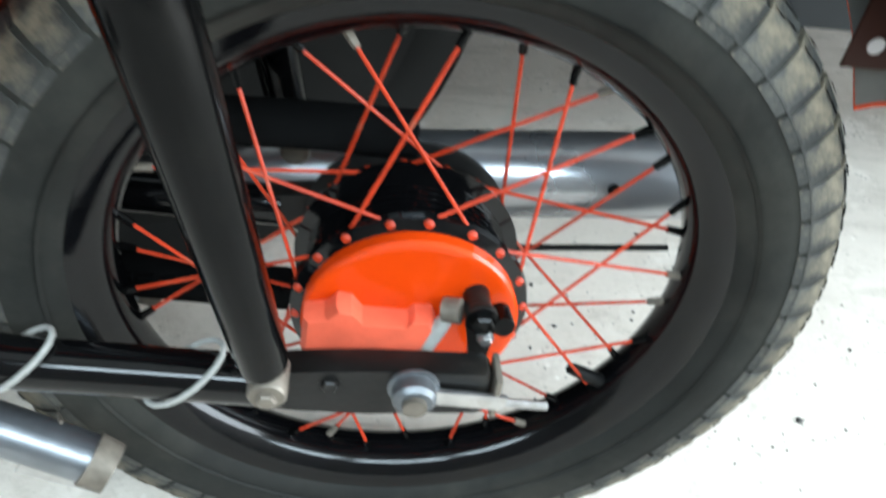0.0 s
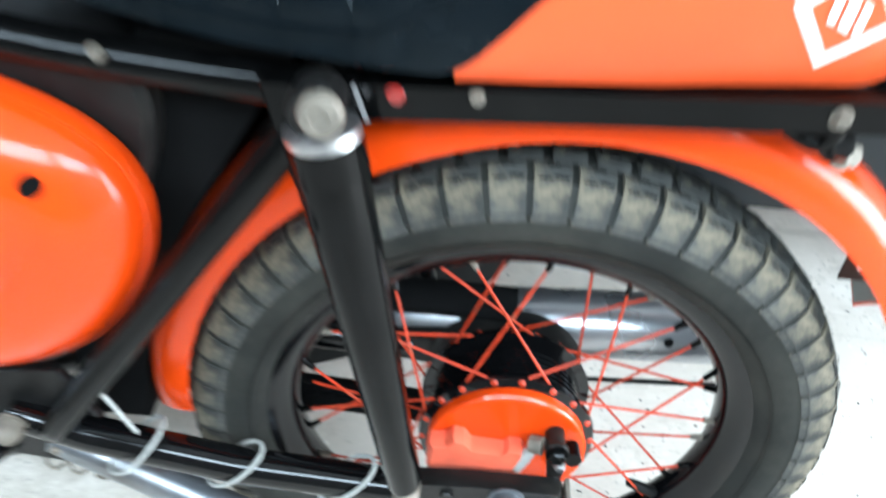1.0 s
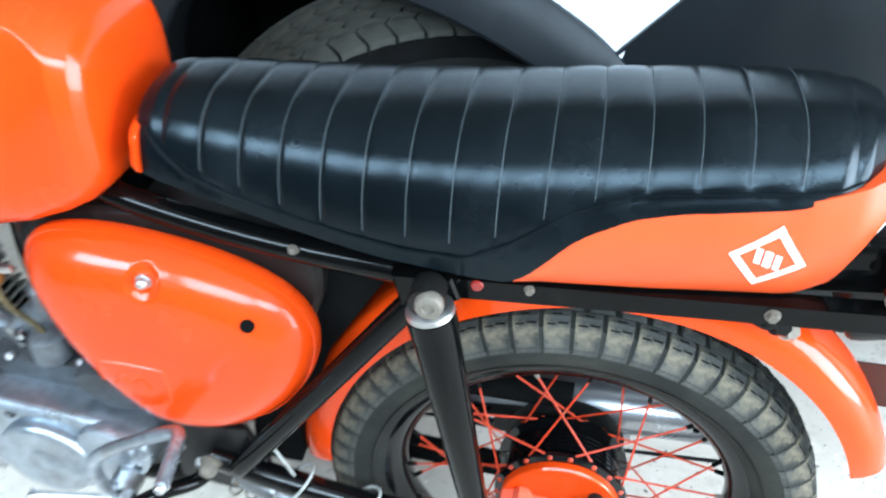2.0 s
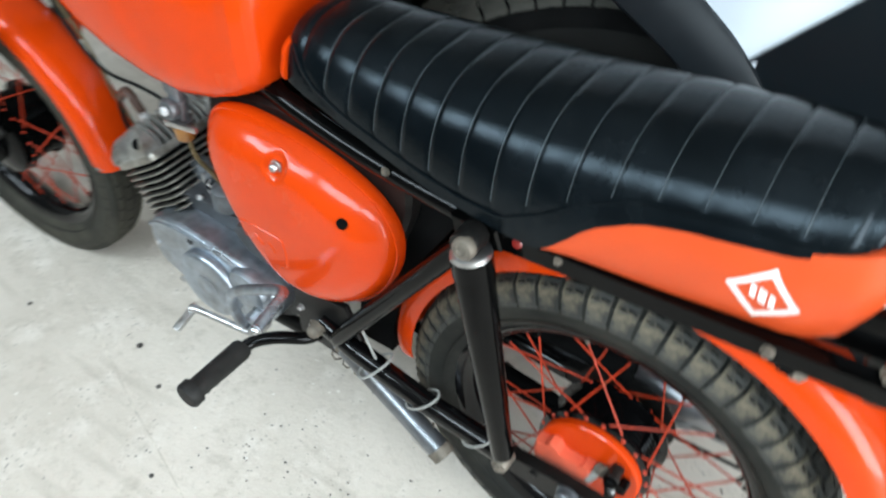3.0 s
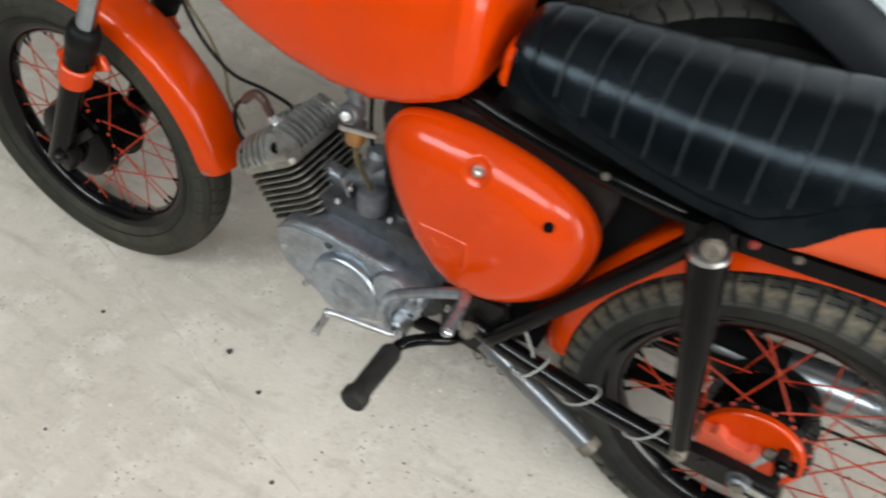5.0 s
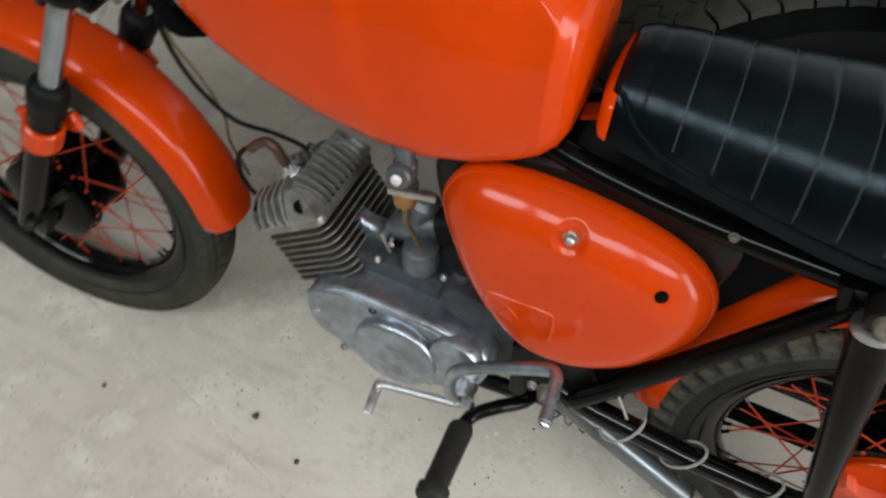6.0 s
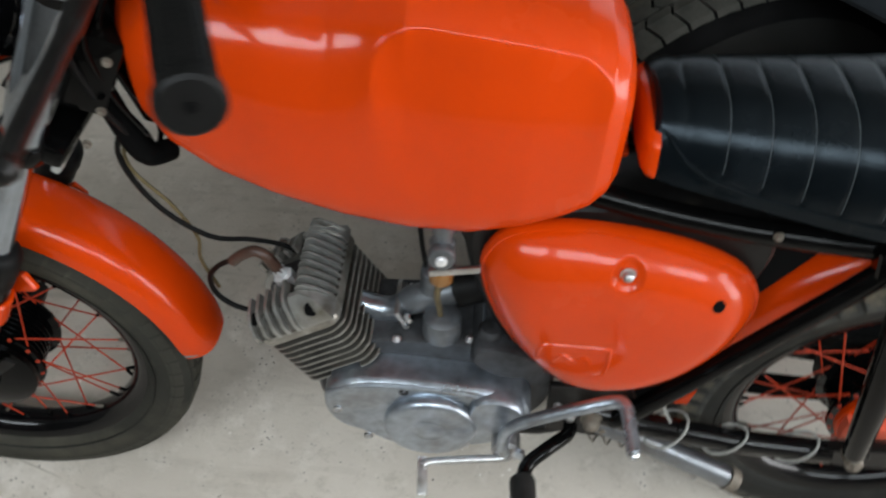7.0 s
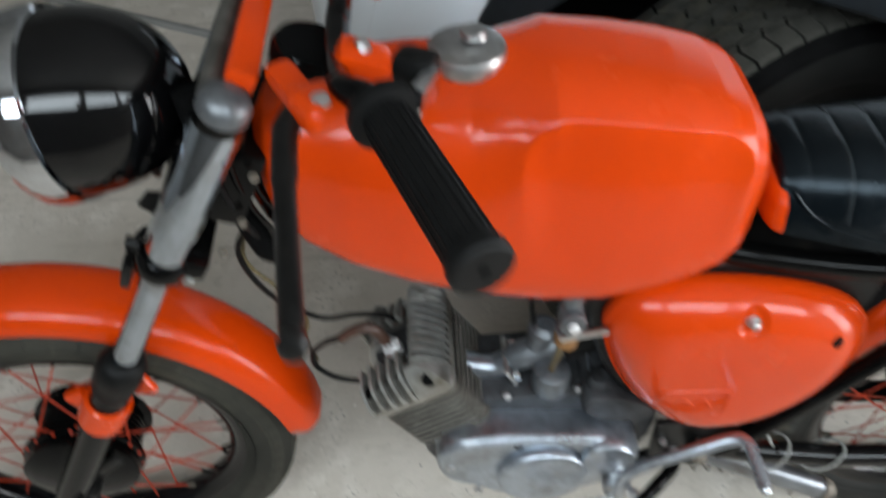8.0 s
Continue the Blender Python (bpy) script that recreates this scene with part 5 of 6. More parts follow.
# controls on the left side
shift = part("gear_lever", tube(smooth_path([(-0.505, -0.108, 0.262), (-0.505, -0.125, 0.262), (-0.55, -0.132, 0.262), (-0.600, -0.140, 0.264), (-0.614, -0.146, 0.264)], 5), 0.0055, 10), STEEL, moto, "steel gear lever")
part("lever_tip", block((0.013, 0.050, 0.008), (-0.613, -0.156, 0.254), (14, 0, 4), 0.003), STEEL, shift, "flat pale steel toe piece")
kick_pts = smooth_path([(-0.508, -0.098, 0.270), (-0.509, -0.124, 0.272), (-0.515, -0.134, 0.300), (-0.513, -0.138, 0.345), (-0.492, -0.139, 0.372), (-0.440, -0.141, 0.408), (-0.402, -0.142, 0.430), (-0.390, -0.149, 0.436), (-0.386, -0.164, 0.435), (-0.383, -0.204, 0.428)], 6)
kick = part("kick_starter", tube(kick_pts, 0.0078, 14), ALU, moto, "chromed kick starter lever")
part("kick_knob", dome_nut((-0.383, -0.202, 0.428), (0, -1, 0), 0.0062), CHROME, kick)
part("kick_boss", lathe([(0.019, 0), (0.019, 0.022), (0.015, 0.026), (0, 0.026)], (-0.508, -0.098, 0.268), (0, -1, 0), 22), STEEL, kick)
part("kick_clamp_bolt", bolt((-0.496, -0.126, 0.275), (1, -0.4, 0.2), 0.007, 0.012), STEEL, kick)
for s in (-1,):
    peg = part("foot_peg", tube([(-0.488, s * 0.158, 0.272), (-0.487, s * 0.164, 0.272), (-0.485, s * 0.250, 0.277), (-0.485, s * 0.252, 0.277), (-0.484, s * 0.264, 0.278), (-0.484, s * 0.268, 0.278)], [0.0145, 0.0165, 0.0152, 0.0200, 0.0200, 0.0170], 20), PEG_RUBBER, moto, "worn dark grey ribbed rubber foot peg")
    part("peg_bar", tube(smooth_path([(-0.420, s * 0.066, 0.262), (-0.428, s * 0.090, 0.268), (-0.455, s * 0.118, 0.278), (-0.480, s * 0.140, 0.274), (-0.487, s * 0.162, 0.272)], 6), 0.0095, 12), BLACK, peg, "black cranked peg bar")
    for k in range(4):
        y = s * (0.190 + 0.016 * k)
        part("peg_ring", lathe([(0.0148, -0.0035), (0.0157, -0.002), (0.0157, 0.002), (0.0148, 0.0035)], (-0.4865 + 0.00016 * k, y, 0.2724 + 0.0006 * k), (0, 1, 0.055 * s), 20, closed=True), PEG_RUBBER, peg)

# exhaust on the far side, chain run and sprocket
sil = part("silencer", tube([(-0.12, 0.126, 0.264), (-0.10, 0.126, 0.265), (0.24, 0.129, 0.280), (0.285, 0.130, 0.282), (0.300, 0.130, 0.282)], [0.026, 0.034, 0.037, 0.033, 0.018], 32), EXHAUST, moto, "long silver exhaust silencer")
part("exhaust_pipe", tube(smooth_path([tilted(-0.045, 0.01, 0.03), (-0.815, 0.045, 0.300), (-0.775, 0.085, 0.225), (-0.60, 0.118, 0.212), (-0.30, 0.124, 0.245), (-0.11, 0.126, 0.264)], 8), 0.0150, 18), ALU_DARK, sil, "silver exhaust pipe")
# small black disc stands for a hole in the silencer
part("silencer_hole", lathe([(0.005, 0), (0.004, 0.002), (0, 0.0025)], (0.172, 0.0925, 0.289), (0, -1, 0.35), 12), LINER, sil)
part("silencer_rod", tube([(0.02, 0.100, 0.214), (0.24, 0.104, 0.222)], 0.0028, 8), RUBBER, sil)
part("sprocket", lathe([(0.030, 0.058), (0.072, 0.058), (0.075, 0.060), (0.072, 0.062), (0.030, 0.062)], REAR, (0, 1, 0), 36, closed=True), BLACK_WORN, moto, "greasy black rear sprocket")
part("chain_guard", tube(smooth_path([(-0.44, 0.062, 0.345), (-0.30, 0.062, 0.348), (-0.10, 0.062, 0.352), (0.01, 0.062, 0.350)], 6), [0.017] * 19, 16, squash=0.7), LINER, moto, "black rubber chain sleeve")
part("chain_guard", tube(smooth_path([(-0.44, 0.062, 0.235), (-0.30, 0.062, 0.218), (-0.10, 0.062, 0.200), (0.01, 0.062, 0.196)], 6), [0.017] * 19, 16, squash=0.7), LINER, moto, "black rubber chain sleeve")
for k in range(26):
    x = -0.40 + 0.0155 * k
    for z0, z1 in ((0.345, 0.351), (0.230, 0.198)):
        z = z0 + (z1 - z0) * k / 26
        part("chain_link", block((0.0125, 0.013, 0.007), (x, 0.056, z), (0, 0, 0), 0), LINER, moto)

# front fork: legs, sleeves and yokes along the steering axis
def fork_at(z, s=-1, dy=0.0):
    return Vector((-1.228 + 0.520 * (z - 0.272), s * (0.090 + dy), z))


for s in (-1, 1):
    leg = part("fork_leg", tube([fork_at(0.245, s), fork_at(0.250, s), fork_at(0.300, s), fork_at(0.46, s), fork_at(0.515, s)], [0.012, 0.019, 0.0205, 0.0215, 0.0225], 24), BLACK, moto, "black front fork leg")
    part("stanchion", tube([fork_at(0.50, s), fork_at(0.720, s)], 0.0150, 24), SLEEVE, leg, "chromed fork tube")
    part("dust_seal", tube([fork_at(0.508, s), fork_at(0.514, s), fork_at(0.530, s), fork_at(0.534, s), fork_at(0.552, s), fork_at(0.560, s), fork_at(0.564, s)], [0.0225, 0.0240, 0.0240, 0.0262, 0.0262, 0.0232, 0.0165], 24), RUBBER, leg, "black rubber dust seal")
    part("fork_sleeve", tube([fork_at(0.714, s), fork_at(0.716, s), fork_at(0.870, s), fork_at(0.873, s)], [0.0205, 0.0215, 0.0215, 0.0195], 28), SLEEVE, leg, "chromed upper fork sleeve")
    part("lower_ring", tube([fork_at(0.703, s), fork_at(0.706, s), fork_at(0.720, s), fork_at(0.723, s)], [0.0225, 0.0250, 0.0250, 0.0225], 24), BLACK, leg)
    part("upper_ring", tube([fork_at(0.870, s), fork_at(0.872, s), fork_at(0.880, s), fork_at(0.882, s)], [0.0200, 0.0208, 0.0208, 0.0190], 24), BLACK, leg)
    part("fork_nut", tube([fork_at(0.880, s), fork_at(0.882, s), fork_at(0.892, s), fork_at(0.898, s), fork_at(0.901, s)], [0.0205, 0.0220, 0.0220, 0.0180, 0.0100], 28), CARB, leg, "dull fork top nut")
    ring = part("mudguard_clamp", tube([fork_at(0.450, s), fork_at(0.452, s), fork_at(0.486, s), fork_at(0.488, s)], [0.0245, 0.0270, 0.0270, 0.0245], 20), ORANGE, front_fender, "orange mudguard clamp")
    part("clamp_lug", block((0.060, 0.010, 0.026), tuple(fork_at(0.474, s) + Vector((0.030, s * -0.020, 0.010))), (0, -28, s * 20), 0.004), ORANGE, front_fender)
    part("clamp_lug", block((0.026, 0.012, 0.030), tuple(fork_at(0.480, s) + Vector((-0.030, s * -0.006, 0.002))), (0, -28, 0), 0.004), ORANGE, front_fender)
    part("axle_lug", block((0.050, 0.030, 0.050), tuple(fork_at(0.262, s) + Vector((0.010, -s * 0.004, 0))), (0, 28, 0), 0.008), BLACK_WORN, leg)
    part("front_axle_nut", dome_nut((-1.214, s * 0.104, 0.272), (0, s, 0), 0.010), BLACK_WORN, leg)
part("front_brake_plate", lathe([(0.074, -0.046), (0.074, -0.054), (0.060, -0.060), (0.03, -0.063), (0, -0.064)], FRONT, sides=48), BLACK, moto, "black front brake plate")
part("front_brake_arm", block((0.075, 0.006, 0.016), (-1.175, -0.072, 0.305), (0, -40, 0), 0.002), BLACK_WORN, moto, "black front brake arm")
part("hub_spring", tube([(-1.205, -0.070, 0.300), (-1.190, -0.070, 0.325)], 0.006, 10), BRASS, moto)

lower = part("lower_yoke", block((0.060, 0.200, 0.024), tuple(fork_at(0.713, 0) + Vector((0.012, 0, 0))), (0, 28, 0), 0.008), BLACK, moto, "black lower fork yoke")
for s in (-1, 1):
    part("yoke_bolt", tube([fork_at(0.722, s) + Vector((-0.022, -s * 0.004, 0.010)), fork_at(0.722, s) + Vector((-0.034, -s * 0.004, 0.014))], 0.0060, 10), BLACK_WORN, lower)
    part("horn_bracket", block((0.010, 0.026, 0.034), tuple(fork_at(0.694, s) + Vector((-0.030, -s * 0.010, 0.0))), (0, 20, 0), 0.003), BLACK_WORN, lower)
    part("cable_guide", block((0.010, 0.018, 0.048), tuple(fork_at(0.682, s) + Vector((0.040, -s * 0.020, 0.004))), (0, 34, 0), 0.004), GREY_CABLE if s < 0 else BLACK_WORN, lower)
part("wiring_sleeve", tube(smooth_path([(-0.955, -0.030, 0.860), (-0.945, -0.040, 0.80), (-0.930, -0.040, 0.73), (-0.915, -0.030, 0.66), (-0.90, 0.0, 0.64)], 6), 0.0125, 12), LINER, moto, "black wiring sleeve behind the fork")
part("switch_box", block((0.050, 0.060, 0.085), (-0.935, -0.035, 0.775), (0, 26, 12), 0.008), BLACK, moto, "black steering head cover")

for k, (dx, dy) in enumerate(((0.0, -0.052), (0.014, -0.046), (-0.012, -0.040), (0.022, -0.030))):
    part("control_cable", tube(smooth_path([(-0.905 + dx, dy, 0.880), (-0.935 + dx, dy - 0.018, 0.815), (-0.930 + dx, dy - 0.010, 0.750), (-0.918 + dx, dy + 0.010, 0.690), (-0.925 + dx * 0.5, 0.0, 0.640)], 6), 0.0032, 8), BLACK if k % 2 else RUBBER, moto, "black control cable behind the fork")
# small bolts added in place of glints on the black steering head
for x, y, z in ((-0.922, -0.072, 0.742), (-0.903, -0.070, 0.795), (-0.948, -0.070, 0.700)):
    part("head_glint", bolt((x, y, z), (0.2, -1, 0.1), 0.0036, 0.005), RUSTY, moto)
part("yoke_front_bar", tube([(-0.922, -0.082, 0.892), (-0.922, 0.082, 0.892)], 0.0085, 14), ALU_DIM, moto, "dark grey bar in front of the yoke")
upper = part("upper_yoke", block((0.026, 0.150, 0.020), (-0.896, 0, 0.898), (0, 28, 0), 0.006), ORANGE, moto, "orange upper fork yoke")
for s in (-1, 1):
    part("bar_clamp", block((0.044, 0.036, 0.036), (-0.800, s * 0.076, 0.910), (0, 20, 0), 0.010), ORANGE, upper, "orange handlebar clamp")
    part("clamp_bolt", bolt((-0.798, s * 0.076, 0.9275), (0.2, 0, 1), 0.006, 0.006), STEEL, upper)
part("yoke_lug", block((0.060, 0.024, 0.020), (-0.848, -0.108, 0.912), (0, 6, -58), 0.008), ORANGE, upper)
part("yoke_lug", block((0.060, 0.024, 0.020), (-0.848, 0.108, 0.912), (0, 6, 58), 0.008), ORANGE, upper)
speedo = part("speedometer", lathe([(0.030, -0.03), (0.034, -0.025), (0.036, 0.006), (0.033, 0.012), (0.030, 0.0125), (0, 0.0122)], (-0.846, -0.012, 0.880), (0.35, 0, 1), 36), BLACK, moto, "black round speedometer")
part("speedometer_glass", lathe([(0.030, 0), (0.029, 0.0015), (0, 0.0018)], Vector((-0.846, -0.012, 0.880)) + Vector((0.35, 0, 1)).normalized() * 0.0126, (0.35, 0, 1), 32), LINER, speedo)
bar_pts = smooth_path([(-0.822, 0.0, 0.902), (-0.820, -0.06, 0.906), (-0.815, -0.115, 0.924), (-0.806, -0.150, 0.942), (-0.779, -0.190, 0.951), (-0.726, -0.327, 0.953)], 8)
for s in (-1, 1):
    hb = part("handlebar", tube([(p[0], -s * p[1], p[2]) for p in bar_pts], 0.0110, 16), BLACK, moto, "black handlebar tube")
    g0, g1 = Vector((-0.781, s * 0.186, 0.952)), Vector((-0.725, s * 0.331, 0.953))
    gd = (g1 - g0).normalized()
    gl = (g1 - g0).length
    grip = part("grip", tube([g0, g0 + gd * 0.003, g0 + gd * 0.012, g0 + gd * 0.013, g0 + gd * (gl - 0.012), g0 + gd * (gl - 0.010), g0 + gd * (gl - 0.002), g1], [0.022, 0.0245, 0.0245, 0.0162, 0.0165, 0.0195, 0.0195, 0.017], 28), RUBBER, hb, "black rubber grip")
    for k in range(20):
        a = k * math.tau / 20
        o1 = gd.orthogonal().normalized()
        o2 = gd.cross(o1)
        off = (o1 * math.cos(a) + o2 * math.sin(a)) * 0.0163
        part("grip_rib", tube([g0 + gd * 0.018 + off, g0 + gd * (gl - 0.018) + off], 0.0011, 4), RUBBER, hb)
    part("grip_hole", lathe([(0.0035, 0), (0.0035, 0.0006), (0, 0.0006)], g1, tuple(gd), 12), LINER, hb)
    perch = part("lever_perch", block((0.038, 0.042, 0.024), (-0.824, s * 0.156, 0.932), (0, 8, s * -34), 0.010, segments=3), ORANGE, hb, "orange lever perch")
    part("perch_screw", lathe([(0.0075, 0), (0.0070, 0.003), (0, 0.0036)], (-0.822, s * 0.165, 0.9430), (-0.1, s * 0.35, 1), 16), STEEL, hb, "dull perch screw")
    lever = part("hand_lever", tube(smooth_path([(-0.838, s * 0.140, 0.925), (-0.848, s * 0.165, 0.921), (-0.846, s * 0.210, 0.916), (-0.838, s * 0.280, 0.916), (-0.831, s * 0.335, 0.917), (-0.830, s * 0.345, 0.917)], 6),
                                     [0.012] * 7 + [0.0105] * 6 + [0.0088] * 12 + [0.0075] * 6, 14, squash=0.8), BLACK_WORN, hb, "dark control lever")
    part("lever_ball", lathe([(0.0, -0.010), (0.007, -0.007), (0.0098, 0), (0.007, 0.007), (0, 0.010)], (-0.829, s * 0.347, 0.917), (0, 1, 0), 16), BLACK_WORN, hb)
part("bar_switch", block((0.030, 0.022, 0.024), (-0.757, -0.155, 0.962), (0, 0, -26), 0.007), RUBBER, moto, "black dip switch on the handlebar")
part("switch_band", block((0.011, 0.030, 0.024), (-0.752, -0.176, 0.958), (0, 10, -26), 0.004), CHROME, moto, "bright switch clamp")

# headlamp
hl, hd = Vector((-1.050, 0.0, 0.832)), Vector((-1, 0, -0.16)).normalized()
lampshell = part("headlamp", lathe([(0.0, -0.090), (0.016, -0.089), (0.031, -0.084), (0.046, -0.075), (0.059, -0.063), (0.070, -0.048), (0.078, -0.030), (0.083, -0.010), (0.085, 0.008), (0.085, 0.020), (0.0, 0.020)], hl, tuple(hd), 56), BLACK_GLOSS, moto, "glossy black headlamp shell")
part("headlamp_rim", lathe([(0.085, 0.016), (0.0890, 0.018), (0.0905, 0.030), (0.0900, 0.044), (0.084, 0.054), (0.078, 0.052), (0.082, 0.042)], hl, tuple(hd), 56, closed=True), CHROME, lampshell, "chromed headlamp rim")
part("headlamp_glass", lathe([(0.081, 0.046), (0.068, 0.057), (0.044, 0.064), (0, 0.068)], hl, tuple(hd), 48), GLASS, lampshell, "ribbed clear headlamp glass")
for s in (-1, 1):
    ear = part("headlamp_bracket", slab([(-1.020, 0.752), (-1.006, 0.738), (-0.985, 0.735), (-0.962, 0.744), (-0.958, 0.770), (-0.972, 0.778), (-0.990, 0.764), (-1.008, 0.766)], s * 0.050, s * 0.056, 0.001), BLACK_WORN, lampshell, "black headlamp bracket")
    part("bracket_bolt", bolt((-0.990, s * 0.056, 0.751), (0, s, 0), 0.0065, 0.004), GREY_CABLE, ear)

# the front wheel stands turned a little to the left
turn = Matrix.Translation((-1.2236, -0.010, 0.275)) @ Matrix.Rotation(radians(3.4), 4, "Z") @ Matrix.Scale(0.990, 4) @ Matrix.Translation((1.214, 0, -0.272))
for o in (front_rim, front_tyre, front_hub, *[c for c in moto.children if c.name.startswith(("front_brake_plate", "front_brake_arm", "hub_spring"))]):
    o.matrix_basis = turn @ o.matrix_basis

# cables hanging between the steering head and the engine
part("clutch_cable", tube(smooth_path([(-0.925, -0.020, 0.700), (-0.952, -0.015, 0.640), (-0.930, -0.010, 0.565), (-0.880, -0.006, 0.515), (-0.840, 0.020, 0.486), (-0.805, 0.036, 0.462), (-0.778, 0.040, 0.435)], 8), 0.0032, 8), RUBBER, moto, "black clutch cable")
part("wire_loom", tube(smooth_path([(-0.930, -0.014, 0.700), (-0.948, -0.010, 0.625), (-0.915, -0.004, 0.560), (-0.897, 0.0, 0.505), (-0.905, 0.01, 0.455), (-0.90, 0.03, 0.38)], 8), 0.0023, 8), YELLOW_CABLE, moto, "yellowed wire")
for k, z in enumerate((0.66, 0.635)):
    part("frame_clip", block((0.02, 0.05, 0.012), (-0.86 + 0.05 * k, 0, z + 0.06), (0, 20, 0), 0.003), STEEL, moto)

# ---- the white car beside it ----
car = tagged(new("car"), "white car with black wheel arch trim beside the motorcycle", "car")
CY = 0.210

ARCH_IN = [(-0.665, 0.28), (-0.680, 0.42), (-0.678, 0.52), (-0.655, 0.61), (-0.600, 0.69), (-0.530, 0.742), (-0.450, 0.764), (-0.345, 0.762), (-0.265, 0.750), (-0.190, 0.736), (-0.110, 0.713), (-0.061, 0.690), (-0.010, 0.630), (0.025, 0.550), (0.040, 0.460), (0.040, 0.370)]
ARCH_OUT = [(-0.705, 0.28), (-0.722, 0.42), (-0.722, 0.53), (-0.700, 0.64), (-0.650, 0.735), (-0.570, 0.798), (-0.450, 0.822), (-0.312, 0.824), (-0.220, 0.814), (-0.125, 0.793), (-0.055, 0.768), (0.003, 0.734), (0.050, 0.675), (0.085, 0.590), (0.103, 0.480), (0.100, 0.370)]


def curve2(pts, steps=6):
    return [(p.x, p.z) for p in smooth_path([(x, 0, z) for x, z in pts], steps)]


def strip(a, b, ya, yb, back, bm=None):
    """A solid band between two outlines in the car's side."""
    bm = bm or bmesh.new()
    rows = []
    for (x0, z0), (x1, z1) in zip(a, b):
        rows.append([bm.verts.new(v) for v in ((x0, back, z0), (x0, ya + 0.004, z0), (x0 + (x1 - x0) * 0.08, ya, z0 + (z1 - z0) * 0.08), (x0 + (x1 - x0) * 0.5, (ya + yb) / 2 - 0.004, (z0 + z1) / 2), (x0 + (x1 - x0) * 0.93, yb, z0 + (z1 - z0) * 0.93), (x1, yb + 0.005, z1), (x1, back, z1))])
    for p, q in zip(rows, rows[1:]):
        for k in range(7):
            bm.faces.new((p[k - 1], p[k], q[k], q[k - 1]))
    bm.faces.new(rows[0])
    bm.faces.new(rows[-1])
    return bm


ai, ao = curve2(ARCH_IN), curve2(ARCH_OUT)
part("arch_trim", strip(ai, ao, CY - 0.028, CY - 0.012, CY + 0.06), CLADDING, car, "matt black plastic wheel arch trim")


def sheet(rows, offset):
    """A solid skin over rows of points, its back moved by offset."""
    bm = bmesh.new()
    front = [[bm.verts.new(p) for p in row] for row in rows]
    back = [[bm.verts.new(Vector(p) + Vector(offset)) for p in row] for row in rows]
    for grid, flip in ((front, 1), (back, -1)):
        for a, b in zip(grid, grid[1:]):
            for k in range(len(a) - 1):
                bm.faces.new((a[k], a[k + 1], b[k + 1], b[k])[::flip])
    edge = lambda g: g[0] + [r[-1] for r in g[1:]] + g[-1][-2::-1] + [r[0] for r in g[-2:0:-1]]
    f, b = edge(front), edge(back)
    for k in range(len(f)):
        bm.faces.new((f[k - 1], f[k], b[k], b[k - 1]))
    return bm


def side_panel():
    """White front wing above the arch, curving in towards the bonnet and round the front corner."""
    rows = []
    for i, (x, z) in enumerate(ao):
        u = i / (len(ao) - 1)
        if u > 0.765:
            break
        if u < 0.5:
            tx, tz = -0.90 + 0.54 * (u / 0.5) ** 2, 0.30 + 0.76 * min(1, u / 0.35)
        else:
            tx, tz = -0.36 + 1.35 * ((u - 0.5) / 0.5), 1.06
        row = []
        for k in range(9):
            t = k / 8
            xx, zz = x + (tx - x) * t, z + (tz - z) * t
            yy = CY + 0.010 * math.sin(math.pi * t) * 0 + max(0.0, (-0.72 - xx)) ** 1.6 * 1.7 + max(0.0, zz - 0.92) ** 1.5 * 4.2
            row.append((xx, yy, zz))
        rows.append(row)
    return sheet(rows, (0, 0.012, 0))


part("front_wing", side_panel(), WHITE_CAR, car, "white painted front wing")
rows = []
for i in range(11):
    t = i / 10
    x0 = -0.715 - 0.30 * math.sin(t * math.pi / 2)
    y0 = CY + 0.02 + 0.50 * (1 - math.cos(t * math.pi / 2))
    rows.append([(x0 + dx, y0 + dy, z) for dx, dy, z in ((0.03, 0.03, 0.20), (-0.0, 0, 0.24), (-0.012, -0.004, 0.45), (-0.004, 0, 0.66), (0.05, 0.05, 0.74))])
for i in range(6):
    rows.append([(-1.015 + dx, CY + 0.52 + 0.15 * (i + 1), z) for dx, z in ((0.03, 0.20), (0.0, 0.24), (-0.012, 0.45), (-0.004, 0.66), (0.06, 0.74))])
bm = sheet(rows, (0.010, 0.006, 0))
part("bumper", bm, WHITE_CAR, car, "white front bumper corner")
part("bonnet", block((1.25, 1.46, 0.05), (-0.30, CY + 0.93, 1.03), (0, -4, 0), 0.02), WHITE_CAR, car, "white bonnet")
door = [(0.055, 0.385), (0.040, 0.520), (0.008, 0.620), (-0.027, 0.688), (0.003, 0.735), (0.050, 0.787), (0.110, 0.853), (0.20, 0.935), (1.55, 1.02), (1.60, 0.375)]
part("door", slab(door, CY - 0.004, CY + 0.05, 0.006), DOOR_DARK, car, "dark smooth lower door panel")
part("body_core", block((3.1, 1.30, 0.58), (1.00, CY + 1.05, 0.68), bevel=0.05), LINER, car, "dark body behind the wheel")
def cabin_loft(levels):
    """A tapered block from (x0, x1, y0, y1, z) levels."""
    bm = bmesh.new()
    rings = [[bm.verts.new(p) for p in ((x0, y0, z), (x1, y0, z), (x1, y1, z), (x0, y1, z))] for x0, x1, y0, y1, z in levels]
    for a, b in zip(rings, rings[1:]):
        for k in range(4):
            bm.faces.new((a[k - 1], a[k], b[k], b[k - 1]))
    bm.faces.new(rings[0])
    bm.faces.new(rings[-1])
    bmesh.ops.bevel(bm, geom=list(bm.edges), offset=0.03, segments=3, affect="EDGES")
    return bm


